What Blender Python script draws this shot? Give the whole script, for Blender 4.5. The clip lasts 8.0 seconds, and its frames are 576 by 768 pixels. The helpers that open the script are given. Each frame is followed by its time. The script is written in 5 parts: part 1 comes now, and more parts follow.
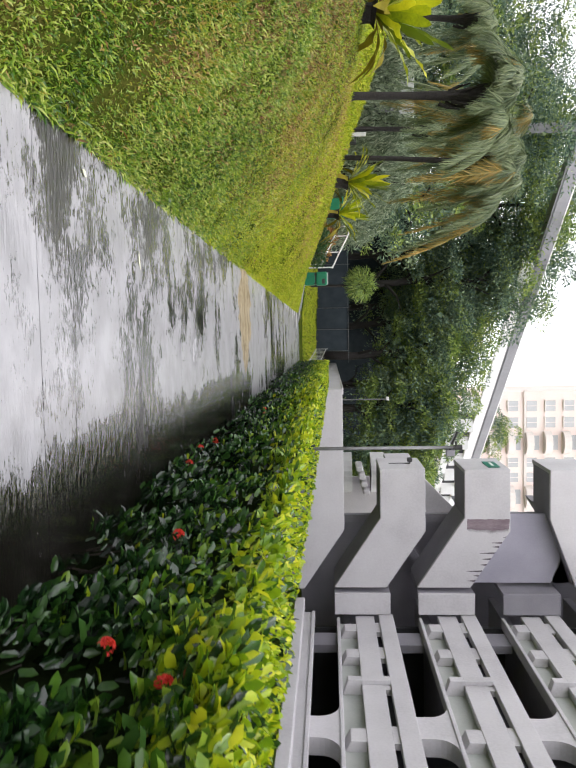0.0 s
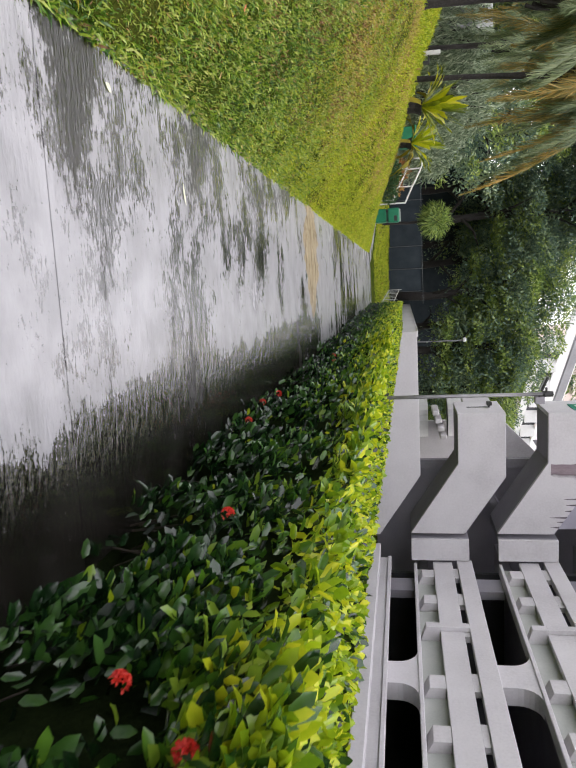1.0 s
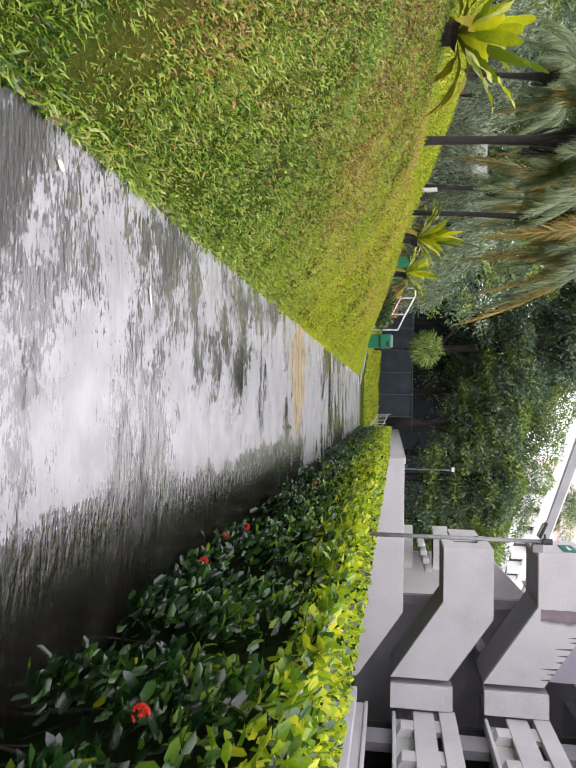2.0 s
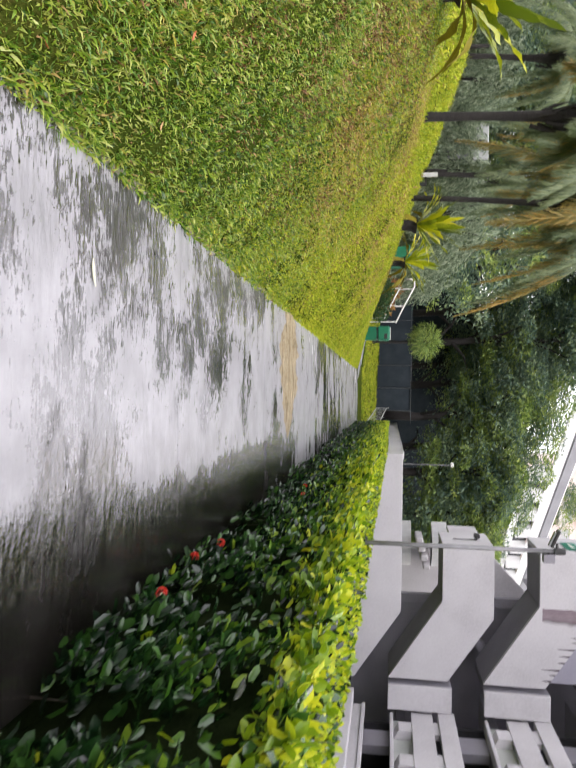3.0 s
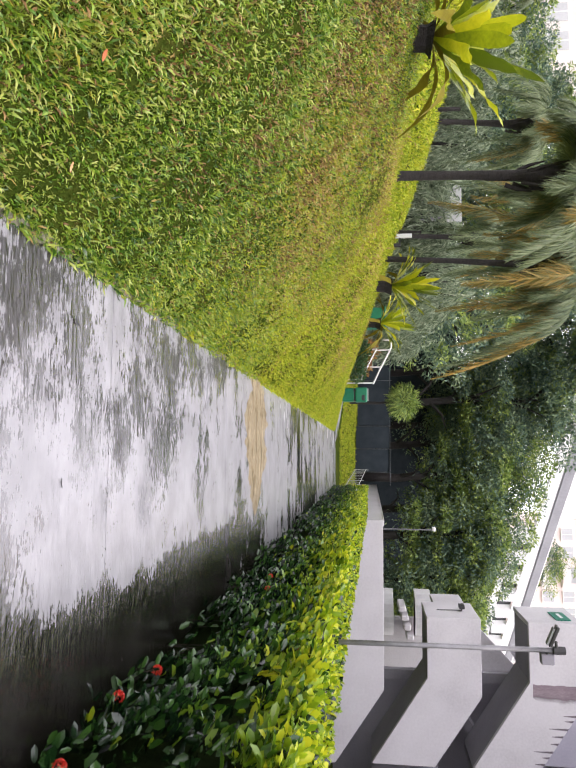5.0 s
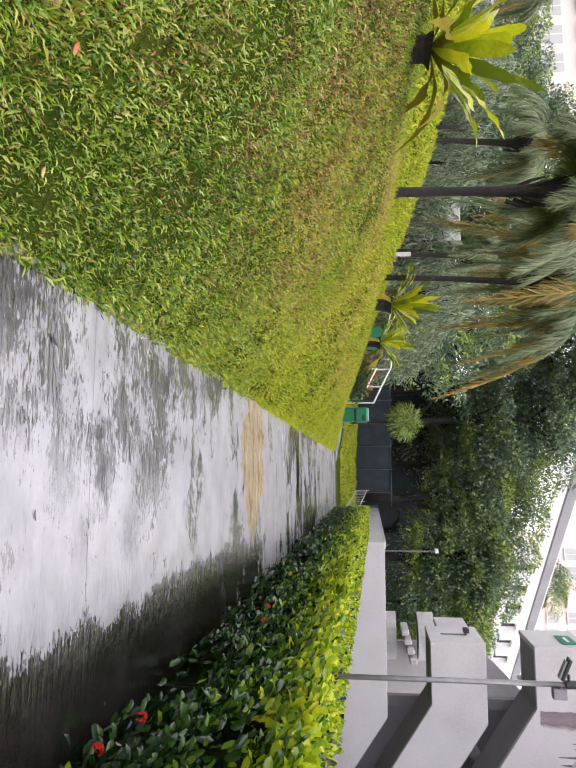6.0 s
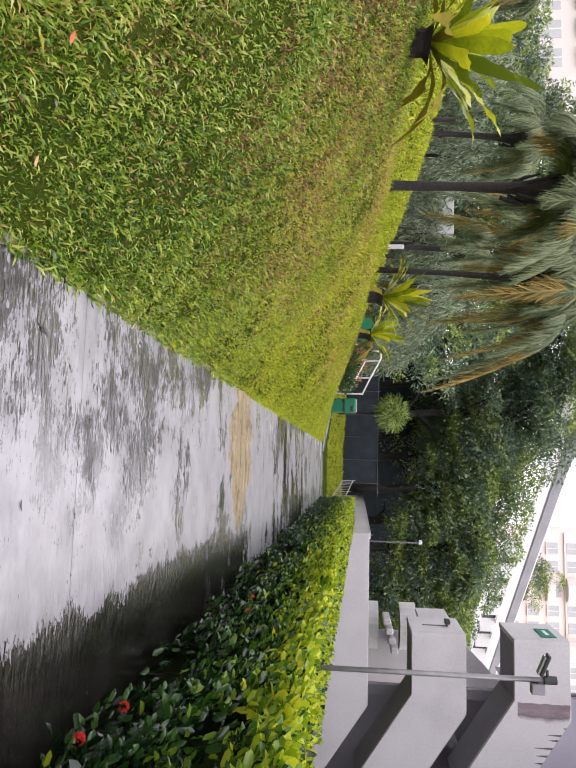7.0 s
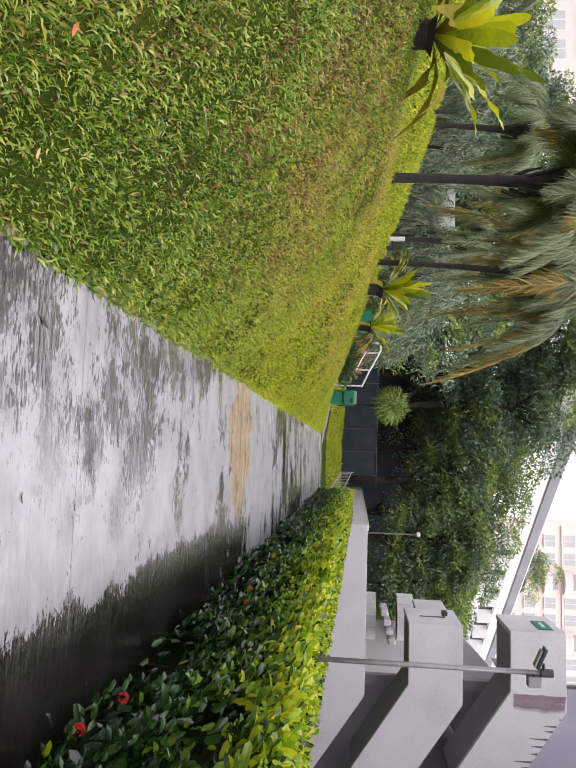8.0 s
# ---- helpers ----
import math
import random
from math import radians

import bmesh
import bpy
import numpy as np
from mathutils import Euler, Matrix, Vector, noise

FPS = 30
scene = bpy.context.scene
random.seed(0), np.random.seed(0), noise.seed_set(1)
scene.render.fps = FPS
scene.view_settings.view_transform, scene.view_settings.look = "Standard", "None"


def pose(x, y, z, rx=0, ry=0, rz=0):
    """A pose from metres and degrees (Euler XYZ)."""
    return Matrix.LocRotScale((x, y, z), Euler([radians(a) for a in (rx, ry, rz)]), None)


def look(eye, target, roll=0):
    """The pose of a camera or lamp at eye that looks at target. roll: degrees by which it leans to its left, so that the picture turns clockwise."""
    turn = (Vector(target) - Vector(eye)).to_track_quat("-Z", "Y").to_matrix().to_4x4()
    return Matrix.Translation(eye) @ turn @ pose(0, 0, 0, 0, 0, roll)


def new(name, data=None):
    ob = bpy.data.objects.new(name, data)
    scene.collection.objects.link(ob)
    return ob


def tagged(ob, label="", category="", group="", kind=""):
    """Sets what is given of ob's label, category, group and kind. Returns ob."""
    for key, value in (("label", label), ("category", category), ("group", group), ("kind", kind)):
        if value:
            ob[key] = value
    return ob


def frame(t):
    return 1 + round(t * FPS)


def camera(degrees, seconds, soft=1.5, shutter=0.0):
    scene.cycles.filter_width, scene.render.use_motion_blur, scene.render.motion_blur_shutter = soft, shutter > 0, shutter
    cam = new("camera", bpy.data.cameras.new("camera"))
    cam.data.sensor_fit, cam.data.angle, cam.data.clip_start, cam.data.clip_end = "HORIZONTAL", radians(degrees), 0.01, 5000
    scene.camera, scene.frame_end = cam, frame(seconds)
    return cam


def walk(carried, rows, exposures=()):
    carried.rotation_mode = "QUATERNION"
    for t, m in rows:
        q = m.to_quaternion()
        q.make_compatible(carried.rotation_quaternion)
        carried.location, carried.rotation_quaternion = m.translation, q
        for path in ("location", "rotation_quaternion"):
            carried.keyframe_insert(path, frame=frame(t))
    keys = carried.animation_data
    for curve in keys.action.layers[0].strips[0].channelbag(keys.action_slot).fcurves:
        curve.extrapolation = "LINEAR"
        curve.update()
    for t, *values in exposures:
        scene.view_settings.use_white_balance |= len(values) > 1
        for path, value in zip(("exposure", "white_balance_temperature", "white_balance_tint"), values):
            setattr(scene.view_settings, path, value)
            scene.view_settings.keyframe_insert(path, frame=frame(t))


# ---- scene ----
cam = camera(46.0, 8.0, shutter=0.35)
PATH = [
    (0, (1.473, -3.225, 1.357), (1.608, -1.233, 1.235), 89.1),
    (0.5, (1.468, -2.923, 1.342), (1.585, -0.935, 1.158), 85.6),
    (1, (1.491, -2.631, 1.348), (1.783, -0.681, 1.009), 88.4),
    (1.5, (1.528, -2.277, 1.36), (1.552, -0.294, 1.106), 91.5),
    (1.7, (1.507, -2.173, 1.345), (1.459, -0.192, 1.077), 91.8),
    (2.8, (1.428, -1.431, 1.355), (1.456, 0.534, 0.986), 88.3),
    (3, (1.441, -1.306, 1.357), (1.412, 0.672, 1.06), 90.8),
    (3.5, (1.349, -1.043, 1.346), (1.232, 0.929, 1.037), 91.5),
    (4, (1.275, -0.876, 1.37), (1.205, 1.078, 0.95), 90.0),
    (4.5, (1.344, -0.606, 1.395), (1.179, 1.365, 1.101), 88.5),
    (4.7, (1.312, -0.657, 1.405), (1.144, 1.32, 1.154), 89.6),
    (5.8, (1.238, -0.382, 1.409), (0.949, 1.582, 1.167), 88.7),
    (6, (1.235, -0.377, 1.411), (0.973, 1.592, 1.173), 89.2),
    (6.5, (1.212, -0.376, 1.405), (0.968, 1.602, 1.23), 90.7),
    (7, (1.2, -0.38, 1.406), (0.972, 1.596, 1.2), 90.8),
    (7.5, (1.191, -0.381, 1.402), (0.985, 1.596, 1.183), 91.0),
    (8, (1.186, -0.384, 1.4), (0.984, 1.596, 1.196), 91.3),
]
EXPOSURES = [(0.0, 0.08, 6500, 9), (0.5, 0.0, 6500, 10), (1.0, 0.02, 6500, 11), (1.5, 0.26, 6500, 13), (3.0, 0.26, 6500, 13), (3.5, 0.34, 6500, 14), (4.0, 0.32, 6500, 14),
             (4.5, 0.34, 6500, 15), (6.0, 0.24, 6500, 16), (6.5, 0.22, 6500, 16), (7.0, 0.12, 6500, 17), (8.0, 0.08, 6500, 17)]
walk(cam, [(t, look(eye, target, roll)) for t, eye, target, roll in PATH], EXPOSURES)

# ---- sky and light: bright overcast, soft high sun ----
world = bpy.data.worlds.new("overcast_sky")
scene.world = world
world.use_nodes = True
wn, wl = world.node_tree.nodes, world.node_tree.links
sky = wn.new("ShaderNodeTexSky")
sky.sky_type, sky.sun_disc = "NISHITA", False
sky.sun_elevation, sky.sun_rotation = radians(58), radians(115)
sky.dust_density, sky.air_density = 4.0, 1.0
blue = wn["Background"]
blue.inputs[1].default_value = 0.05
wl.new(sky.outputs[0], blue.inputs[0])
veil = wn.new("ShaderNodeBackground")
veil.inputs[0].default_value, veil.inputs[1].default_value = (0.98, 0.95, 0.985, 1), 2.0
both = wn.new("ShaderNodeAddShader")
wl.new(blue.outputs[0], both.inputs[0])
wl.new(veil.outputs[0], both.inputs[1])
wl.new(both.outputs[0], wn["World Output"].inputs[0])

sun = new("sun", bpy.data.lights.new("sun", "SUN"))
sun.data.energy, sun.data.angle, sun.data.color = 0.9, radians(25), (1.0, 0.96, 0.88)
sun.matrix_world = look((20, -10, 40), (0, 8, 0))


# ---- materials ----
def material(name, colours, rough=0.6, scale=6.0, fine=60.0, bump=0.2, metal=0.0, island=0.0, spread=0.0, detail=6.0,
             per_object=False, stretch=(1, 1, 1), size=0.02, specular=0.5, through_light=0.0, lo=0.3, hi=0.7):
    """Two or three colours blended by coarse and fine noise at real size, with bump; island: value change from piece to piece."""
    m = bpy.data.materials.new(name)
    m.use_nodes = True
    n, l = m.node_tree.nodes, m.node_tree.links
    b = n["Principled BSDF"]
    geo = n.new("ShaderNodeNewGeometry")
    mp = n.new("ShaderNodeMapping")
    mp.inputs["Scale"].default_value = stretch
    l.new(geo.outputs["Position"], mp.inputs["Vector"])
    coarse = n.new("ShaderNodeTexNoise")
    coarse.inputs["Scale"].default_value, coarse.inputs["Detail"].default_value = scale, detail
    small = n.new("ShaderNodeTexNoise")
    small.inputs["Scale"].default_value, small.inputs["Detail"].default_value = fine, 3.0
    for t in (coarse, small):
        l.new(mp.outputs[0], t.inputs["Vector"])
    mix = n.new("ShaderNodeMath")
    mix.operation = "MULTIPLY_ADD"
    mix.inputs[1].default_value = 0.35
    l.new(small.outputs[0], mix.inputs[0])
    half = n.new("ShaderNodeMath")
    half.operation = "MULTIPLY"
    half.inputs[1].default_value = 0.65
    l.new(coarse.outputs[0], half.inputs[0])
    l.new(half.outputs[0], mix.inputs[2])
    value = mix.outputs[0]
    if island:
        add = n.new("ShaderNodeMath")
        add.operation = "MULTIPLY_ADD"
        add.inputs[1].default_value = island
        l.new(n.new("ShaderNodeObjectInfo").outputs["Random"] if per_object else geo.outputs["Random Per Island"], add.inputs[0])
        shift = n.new("ShaderNodeMath")
        shift.operation = "SUBTRACT"
        shift.inputs[1].default_value = island / 2
        l.new(value, shift.inputs[0])
        l.new(shift.outputs[0], add.inputs[2])
        value = add.outputs[0]
    ramp = n.new("ShaderNodeValToRGB")
    e = ramp.color_ramp.elements
    stops = [lo + (hi - lo) * i / (len(colours) - 1) for i in range(len(colours))] if not island else [0.15 + 0.7 * i / (len(colours) - 1) for i in range(len(colours))]
    e[0].position, e[0].color = stops[0], (*colours[0], 1)
    e[1].position, e[1].color = stops[-1], (*colours[-1], 1)
    for s, c in zip(stops[1:-1], colours[1:-1]):
        x = e.new(s)
        x.color = (*c, 1)
    l.new(value, ramp.inputs[0])
    l.new(ramp.outputs[0], b.inputs["Base Color"])
    b.inputs["Roughness"].default_value, b.inputs["Metallic"].default_value = rough, metal
    b.inputs["Specular IOR Level"].default_value = specular
    if bump:
        bp = n.new("ShaderNodeBump")
        bp.inputs["Strength"].default_value, bp.inputs["Distance"].default_value = bump, size
        l.new(small.outputs[0], bp.inputs["Height"])
        l.new(bp.outputs[0], b.inputs["Normal"])
    if through_light:
        tr = n.new("ShaderNodeBsdfTranslucent")
        l.new(ramp.outputs[0], tr.inputs[0])
        ms = n.new("ShaderNodeMixShader")
        ms.inputs[0].default_value = through_light
        l.new(b.outputs[0], ms.inputs[1])
        l.new(tr.outputs[0], ms.inputs[2])
        l.new(ms.outputs[0], n["Material Output"].inputs[0])
    return m


def wet_concrete():
    """Dark wet concrete: films of water lie on it in patches; grit stands out of the film elsewhere. Sky glare and the
    hedge's reflection are also put into the colour.
    """
    m = bpy.data.materials.new("wet_concrete")
    m.use_nodes = True
    n, l = m.node_tree.nodes, m.node_tree.links
    b = n["Principled BSDF"]
    geo = n.new("ShaderNodeNewGeometry")

    def tex(scale, detail, stretch=(1, 1, 1), rough=0.55):
        mp = n.new("ShaderNodeMapping")
        mp.inputs["Scale"].default_value = stretch
        l.new(geo.outputs["Position"], mp.inputs["Vector"])
        t = n.new("ShaderNodeTexNoise")
        t.inputs["Scale"].default_value, t.inputs["Detail"].default_value, t.inputs["Roughness"].default_value = scale, detail, rough
        l.new(mp.outputs[0], t.inputs["Vector"])
        return t.outputs[0]

    def ramp(source, stops):
        r = n.new("ShaderNodeValToRGB")
        e = r.color_ramp.elements
        e[0].position, e[0].color = stops[0][0], (*stops[0][1], 1)
        e[1].position, e[1].color = stops[-1][0], (*stops[-1][1], 1)
        for p, c in stops[1:-1]:
            e.new(p).color = (*c, 1)
        l.new(source, r.inputs[0])
        return r.outputs[0]

    sep = n.new("ShaderNodeSeparateXYZ")
    l.new(geo.outputs["Position"], sep.inputs[0])
    camber = n.new("ShaderNodeMapRange")  # water gathers off the lawn's edge
    for key, v in (("From Min", 0.4), ("From Max", 1.3), ("To Min", -0.075), ("To Max", 0.035)):
        camber.inputs[key].default_value = v
    l.new(sep.outputs[0], camber.inputs["Value"])
    darker = n.new("ShaderNodeMapRange")  # and the hedge's dark reflection is put into the colour as a strip along it
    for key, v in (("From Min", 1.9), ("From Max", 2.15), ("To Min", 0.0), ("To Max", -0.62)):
        darker.inputs[key].default_value = v
    l.new(sep.outputs[0], darker.inputs["Value"])
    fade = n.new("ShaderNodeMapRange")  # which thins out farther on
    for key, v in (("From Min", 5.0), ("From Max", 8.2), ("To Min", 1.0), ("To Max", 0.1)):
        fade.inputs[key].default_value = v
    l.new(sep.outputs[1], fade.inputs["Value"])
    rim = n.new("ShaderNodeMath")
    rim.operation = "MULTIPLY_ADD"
    l.new(darker.outputs[0], rim.inputs[0])
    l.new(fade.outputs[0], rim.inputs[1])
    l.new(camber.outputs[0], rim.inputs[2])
    pool = n.new("ShaderNodeMath")
    l.new(tex(0.95, 9, (0.55, 1.1, 1), 0.66), pool.inputs[0])
    l.new(camber.outputs[0], pool.inputs[1])
    film = ramp(pool.outputs[0], [(FILM[0], (0, 0, 0)), (FILM[1], (1, 1, 1))])
    grit = tex(34, 5, (0.4, 1.25, 1))
    ripple = tex(13, 5, (0.45, 1.35, 1), 0.6)
    base = ramp(tex(1.6, 8), [(0.3, (0.006, 0.005, 0.004)), (0.5, (0.015, 0.013, 0.012)), (0.7, (0.036, 0.033, 0.031))])
    # sky glare is put into the colour, more of it farther on; broomed grit breaks the film between smooth wet streaks
    far_glare = n.new("ShaderNodeMapRange")
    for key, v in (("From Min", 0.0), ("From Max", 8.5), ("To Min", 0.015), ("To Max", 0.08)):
        far_glare.inputs[key].default_value = v
    l.new(sep.outputs[1], far_glare.inputs["Value"])
    glare_gain = far_glare.outputs[0]
    for y0, y1, change in ((8.3, 8.9, 0.1), (10.8, 11.8, -0.23), (17.0, 18.0, 0.16)):  # painted glare is strong on one slab, the next ones are streaked
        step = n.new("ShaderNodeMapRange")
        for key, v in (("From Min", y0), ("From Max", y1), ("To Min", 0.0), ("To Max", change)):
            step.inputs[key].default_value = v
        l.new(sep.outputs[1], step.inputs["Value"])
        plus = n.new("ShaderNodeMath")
        l.new(glare_gain, plus.inputs[0])
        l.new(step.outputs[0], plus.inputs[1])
        glare_gain = plus.outputs[0]
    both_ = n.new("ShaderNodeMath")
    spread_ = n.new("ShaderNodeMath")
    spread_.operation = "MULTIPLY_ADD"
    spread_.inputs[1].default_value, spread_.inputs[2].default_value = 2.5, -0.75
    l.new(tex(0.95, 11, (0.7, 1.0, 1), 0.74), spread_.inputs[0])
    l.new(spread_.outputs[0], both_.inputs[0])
    l.new(glare_gain, both_.inputs[1])
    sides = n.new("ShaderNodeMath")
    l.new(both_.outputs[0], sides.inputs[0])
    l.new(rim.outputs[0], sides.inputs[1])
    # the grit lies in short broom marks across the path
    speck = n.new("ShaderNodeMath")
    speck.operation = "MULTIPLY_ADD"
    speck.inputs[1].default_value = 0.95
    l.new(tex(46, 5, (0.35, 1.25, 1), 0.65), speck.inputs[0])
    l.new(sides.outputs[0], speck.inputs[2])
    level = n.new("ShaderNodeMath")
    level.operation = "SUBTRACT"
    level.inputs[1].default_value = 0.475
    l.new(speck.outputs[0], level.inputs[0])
    glare_grit = ramp(level.outputs[0], [(0.455, (0, 0, 0)), (0.478, (0.85, 0.85, 0.85)), (0.52, (1, 1, 1))])
    # pale concrete, lightened further to stand in for reflected sky
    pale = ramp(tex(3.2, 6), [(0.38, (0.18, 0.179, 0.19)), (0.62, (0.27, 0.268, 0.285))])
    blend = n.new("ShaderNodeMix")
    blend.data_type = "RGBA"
    l.new(glare_grit, blend.inputs["Factor"])
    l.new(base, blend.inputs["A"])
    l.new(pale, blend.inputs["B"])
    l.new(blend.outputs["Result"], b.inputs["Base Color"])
    rough = n.new("ShaderNodeMapRange")
    rough.inputs["To Min"].default_value, rough.inputs["To Max"].default_value = 0.3, 0.1
    l.new(film, rough.inputs["Value"])
    l.new(rough.outputs[0], b.inputs["Roughness"])
    b.inputs["Specular IOR Level"].default_value = 0.25
    coat = n.new("ShaderNodeMapRange")
    coat.inputs["To Min"].default_value, coat.inputs["To Max"].default_value = 0.4, 1.0
    l.new(film, coat.inputs["Value"])
    l.new(coat.outputs[0], b.inputs["Coat Weight"])
    broken = n.new("ShaderNodeMapRange")  # where grit breaks the film it glitters from all sides
    broken.inputs["To Min"].default_value, broken.inputs["To Max"].default_value = 0.06, 0.64
    l.new(glare_grit, broken.inputs["Value"])
    l.new(broken.outputs[0], b.inputs["Coat Roughness"])
    b.inputs["Coat IOR"].default_value = 2.05
    dry = n.new("ShaderNodeMapRange")
    dry.inputs["To Min"].default_value, dry.inputs["To Max"].default_value = 0.6, 0.1
    l.new(film, dry.inputs["Value"])
    b1 = n.new("ShaderNodeBump")
    b1.inputs["Distance"].default_value = 0.015
    l.new(dry.outputs[0], b1.inputs["Strength"])
    l.new(grit, b1.inputs["Height"])
    b2 = n.new("ShaderNodeBump")
    b2.inputs["Distance"].default_value = 0.02
    off = n.new("ShaderNodeMath")  # feet have worn the middle smooth; both margins keep their broomed relief
    off.operation = "SUBTRACT"
    off.inputs[1].default_value = 1.4
    l.new(sep.outputs[0], off.inputs[0])
    aside = n.new("ShaderNodeMath")
    aside.operation = "ABSOLUTE"
    l.new(off.outputs[0], aside.inputs[0])
    worn = n.new("ShaderNodeMapRange")
    for key, v in (("From Min", 0.1), ("From Max", 0.75), ("To Min", 0.12), ("To Max", 0.6)):
        worn.inputs[key].default_value = v
    l.new(aside.outputs[0], worn.inputs["Value"])
    l.new(worn.outputs[0], b2.inputs["Strength"])
    l.new(ripple, b2.inputs["Height"])
    l.new(b1.outputs[0], b2.inputs["Normal"])
    l.new(b2.outputs[0], b.inputs["Normal"])
    l.new(b2.outputs[0], b.inputs["Coat Normal"])
    return m


FILM = (0.4, 0.47)
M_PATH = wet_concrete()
M_JOINT = material("joint_dirt", [(0.01, 0.009, 0.008), (0.03, 0.028, 0.022)], 0.95, 9, 90, 0.3, specular=0.0)
M_KERB = material("mossy_concrete_edge", [(0.05, 0.05, 0.03), (0.16, 0.15, 0.1), (0.34, 0.32, 0.26)], 0.75, 9, 90, 0.6)
M_MUD = material("tan_mud", [(0.1, 0.08, 0.035), (0.19, 0.145, 0.07), (0.27, 0.22, 0.135), (0.19, 0.155, 0.09), (0.34, 0.28, 0.175)], 0.6, 7, 30, 0.6, stretch=(0.5, 1.1, 1), detail=9, lo=0.4, hi=0.6, specular=0.2)
M_SOIL = material("lawn_soil", [(0.016, 0.032, 0.005), (0.042, 0.06, 0.009), (0.09, 0.078, 0.02)], 0.95, 1.2, 40, 0.6, size=0.05, specular=0.0)
M_GRASS = material("grass_blade", [(0.02, 0.07, 0.009), (0.12, 0.25, 0.022), (0.31, 0.43, 0.04), (0.5, 0.53, 0.14)], 0.28, 0.8, 9, 0, island=0.65, through_light=0.3, specular=0.55)
M_DRYGRASS = material("yellowed_grass_blade", [(0.2, 0.22, 0.02), (0.4, 0.36, 0.04), (0.5, 0.38, 0.11), (0.42, 0.25, 0.11)], 0.55, 0.8, 9, 0, island=0.7, through_light=0.25, specular=0.3)
M_THATCH = material("withered_grass_blade", [(0.1, 0.05, 0.02), (0.24, 0.13, 0.05), (0.42, 0.27, 0.13)], 0.6, 0.8, 9, 0, island=0.7, through_light=0.15, specular=0.3)
# brighter copy for far blades: sunlight and yellower growth both in the colour
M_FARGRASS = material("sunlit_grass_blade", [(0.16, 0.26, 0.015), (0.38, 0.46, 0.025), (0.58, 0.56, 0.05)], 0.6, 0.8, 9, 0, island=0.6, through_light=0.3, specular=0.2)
# young leaves are yellower; light on top and shade below are also in the colours
M_LEAF_TOP = material("young_lit_hedge_leaf", [(0.13, 0.24, 0.008), (0.32, 0.44, 0.012), (0.58, 0.6, 0.025)], 0.28, 3, 30, 0.1, island=0.8, through_light=0.4)
M_LEAF_SIDE = material("old_shaded_hedge_leaf", [(0.004, 0.016, 0.005), (0.011, 0.04, 0.009), (0.045, 0.115, 0.02)], 0.26, 3, 30, 0.1, island=0.8, through_light=0.08, specular=0.75)
M_LEAF_MID = material("half_lit_hedge_leaf", [(0.024, 0.08, 0.01), (0.08, 0.185, 0.015), (0.22, 0.33, 0.03)], 0.24, 3, 30, 0.1, island=0.8, through_light=0.25, specular=0.65)
M_TWIG = material("twig_bark", [(0.015, 0.011, 0.008), (0.04, 0.03, 0.02)], 0.85, 8, 60, 0.5)
# near-black in place of the shade between the hedge's leaves
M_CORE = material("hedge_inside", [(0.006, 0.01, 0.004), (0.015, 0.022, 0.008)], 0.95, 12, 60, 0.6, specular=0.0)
M_FLOWER = material("red_petal", [(0.55, 0.02, 0.015), (0.8, 0.06, 0.03)], 0.5, 8, 50, 0, island=0.5, through_light=0.3)
M_WHITE = material("grey_white_paint", [(0.45, 0.435, 0.455), (0.54, 0.525, 0.545), (0.6, 0.585, 0.605)], 0.6, 0.7, 14, 0.06)
M_STAIN = material("dark_streaked_stain", [(0.17, 0.12, 0.145), (0.24, 0.185, 0.21), (0.34, 0.28, 0.31)], 0.7, 6, 40, 0.1, stretch=(1, 1, 0.25))


def soft_stain():
    """Damp seeping through paint: strong in the middle, frayed to nothing at its sides."""
    m = M_STAIN
    n, l = m.node_tree.nodes, m.node_tree.links
    co = n.new("ShaderNodeTexCoord")
    sep = n.new("ShaderNodeSeparateXYZ")
    l.new(co.outputs["Generated"], sep.inputs[0])
    fray = n.new("ShaderNodeTexNoise")
    fray.inputs["Scale"].default_value, fray.inputs["Detail"].default_value = 3.0, 6.0
    l.new(co.outputs["Generated"], fray.inputs["Vector"])
    edge = n.new("ShaderNodeMath")
    edge.operation = "MULTIPLY_ADD"
    edge.inputs[1].default_value = 0.55
    l.new(fray.outputs[0], edge.inputs[0])
    l.new(sep.outputs[0], edge.inputs[2])
    r = n.new("ShaderNodeValToRGB")
    e = r.color_ramp.elements
    e[0].position, e[0].color = 0.2, (0, 0, 0, 1)
    e[1].position, e[1].color = 1.25, (0, 0, 0, 1)
    e.new(0.34).color = (0.95, 0.95, 0.95, 1)
    e.new(0.7).color = (0.85, 0.85, 0.85, 1)
    l.new(edge.outputs[0], r.inputs[0])
    l.new(r.outputs[0], n["Principled BSDF"].inputs["Alpha"])


soft_stain()
M_DRIP = material("black_drip_streak", [(0.06, 0.05, 0.06), (0.2, 0.17, 0.19)], 0.7, 6, 40, 0.1, stretch=(1, 1, 0.25))
# own grey of hut and boxes; on tower and car park, shade painted over white
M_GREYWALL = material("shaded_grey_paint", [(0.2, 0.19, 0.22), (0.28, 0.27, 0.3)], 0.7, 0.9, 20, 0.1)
M_LILAC = material("lilac_shade", [(0.3, 0.29, 0.35), (0.4, 0.385, 0.45)], 0.7, 0.9, 20, 0.1)
# darkness inside openings, put into the colour
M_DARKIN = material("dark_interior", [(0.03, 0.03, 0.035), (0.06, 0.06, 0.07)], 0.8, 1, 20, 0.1)
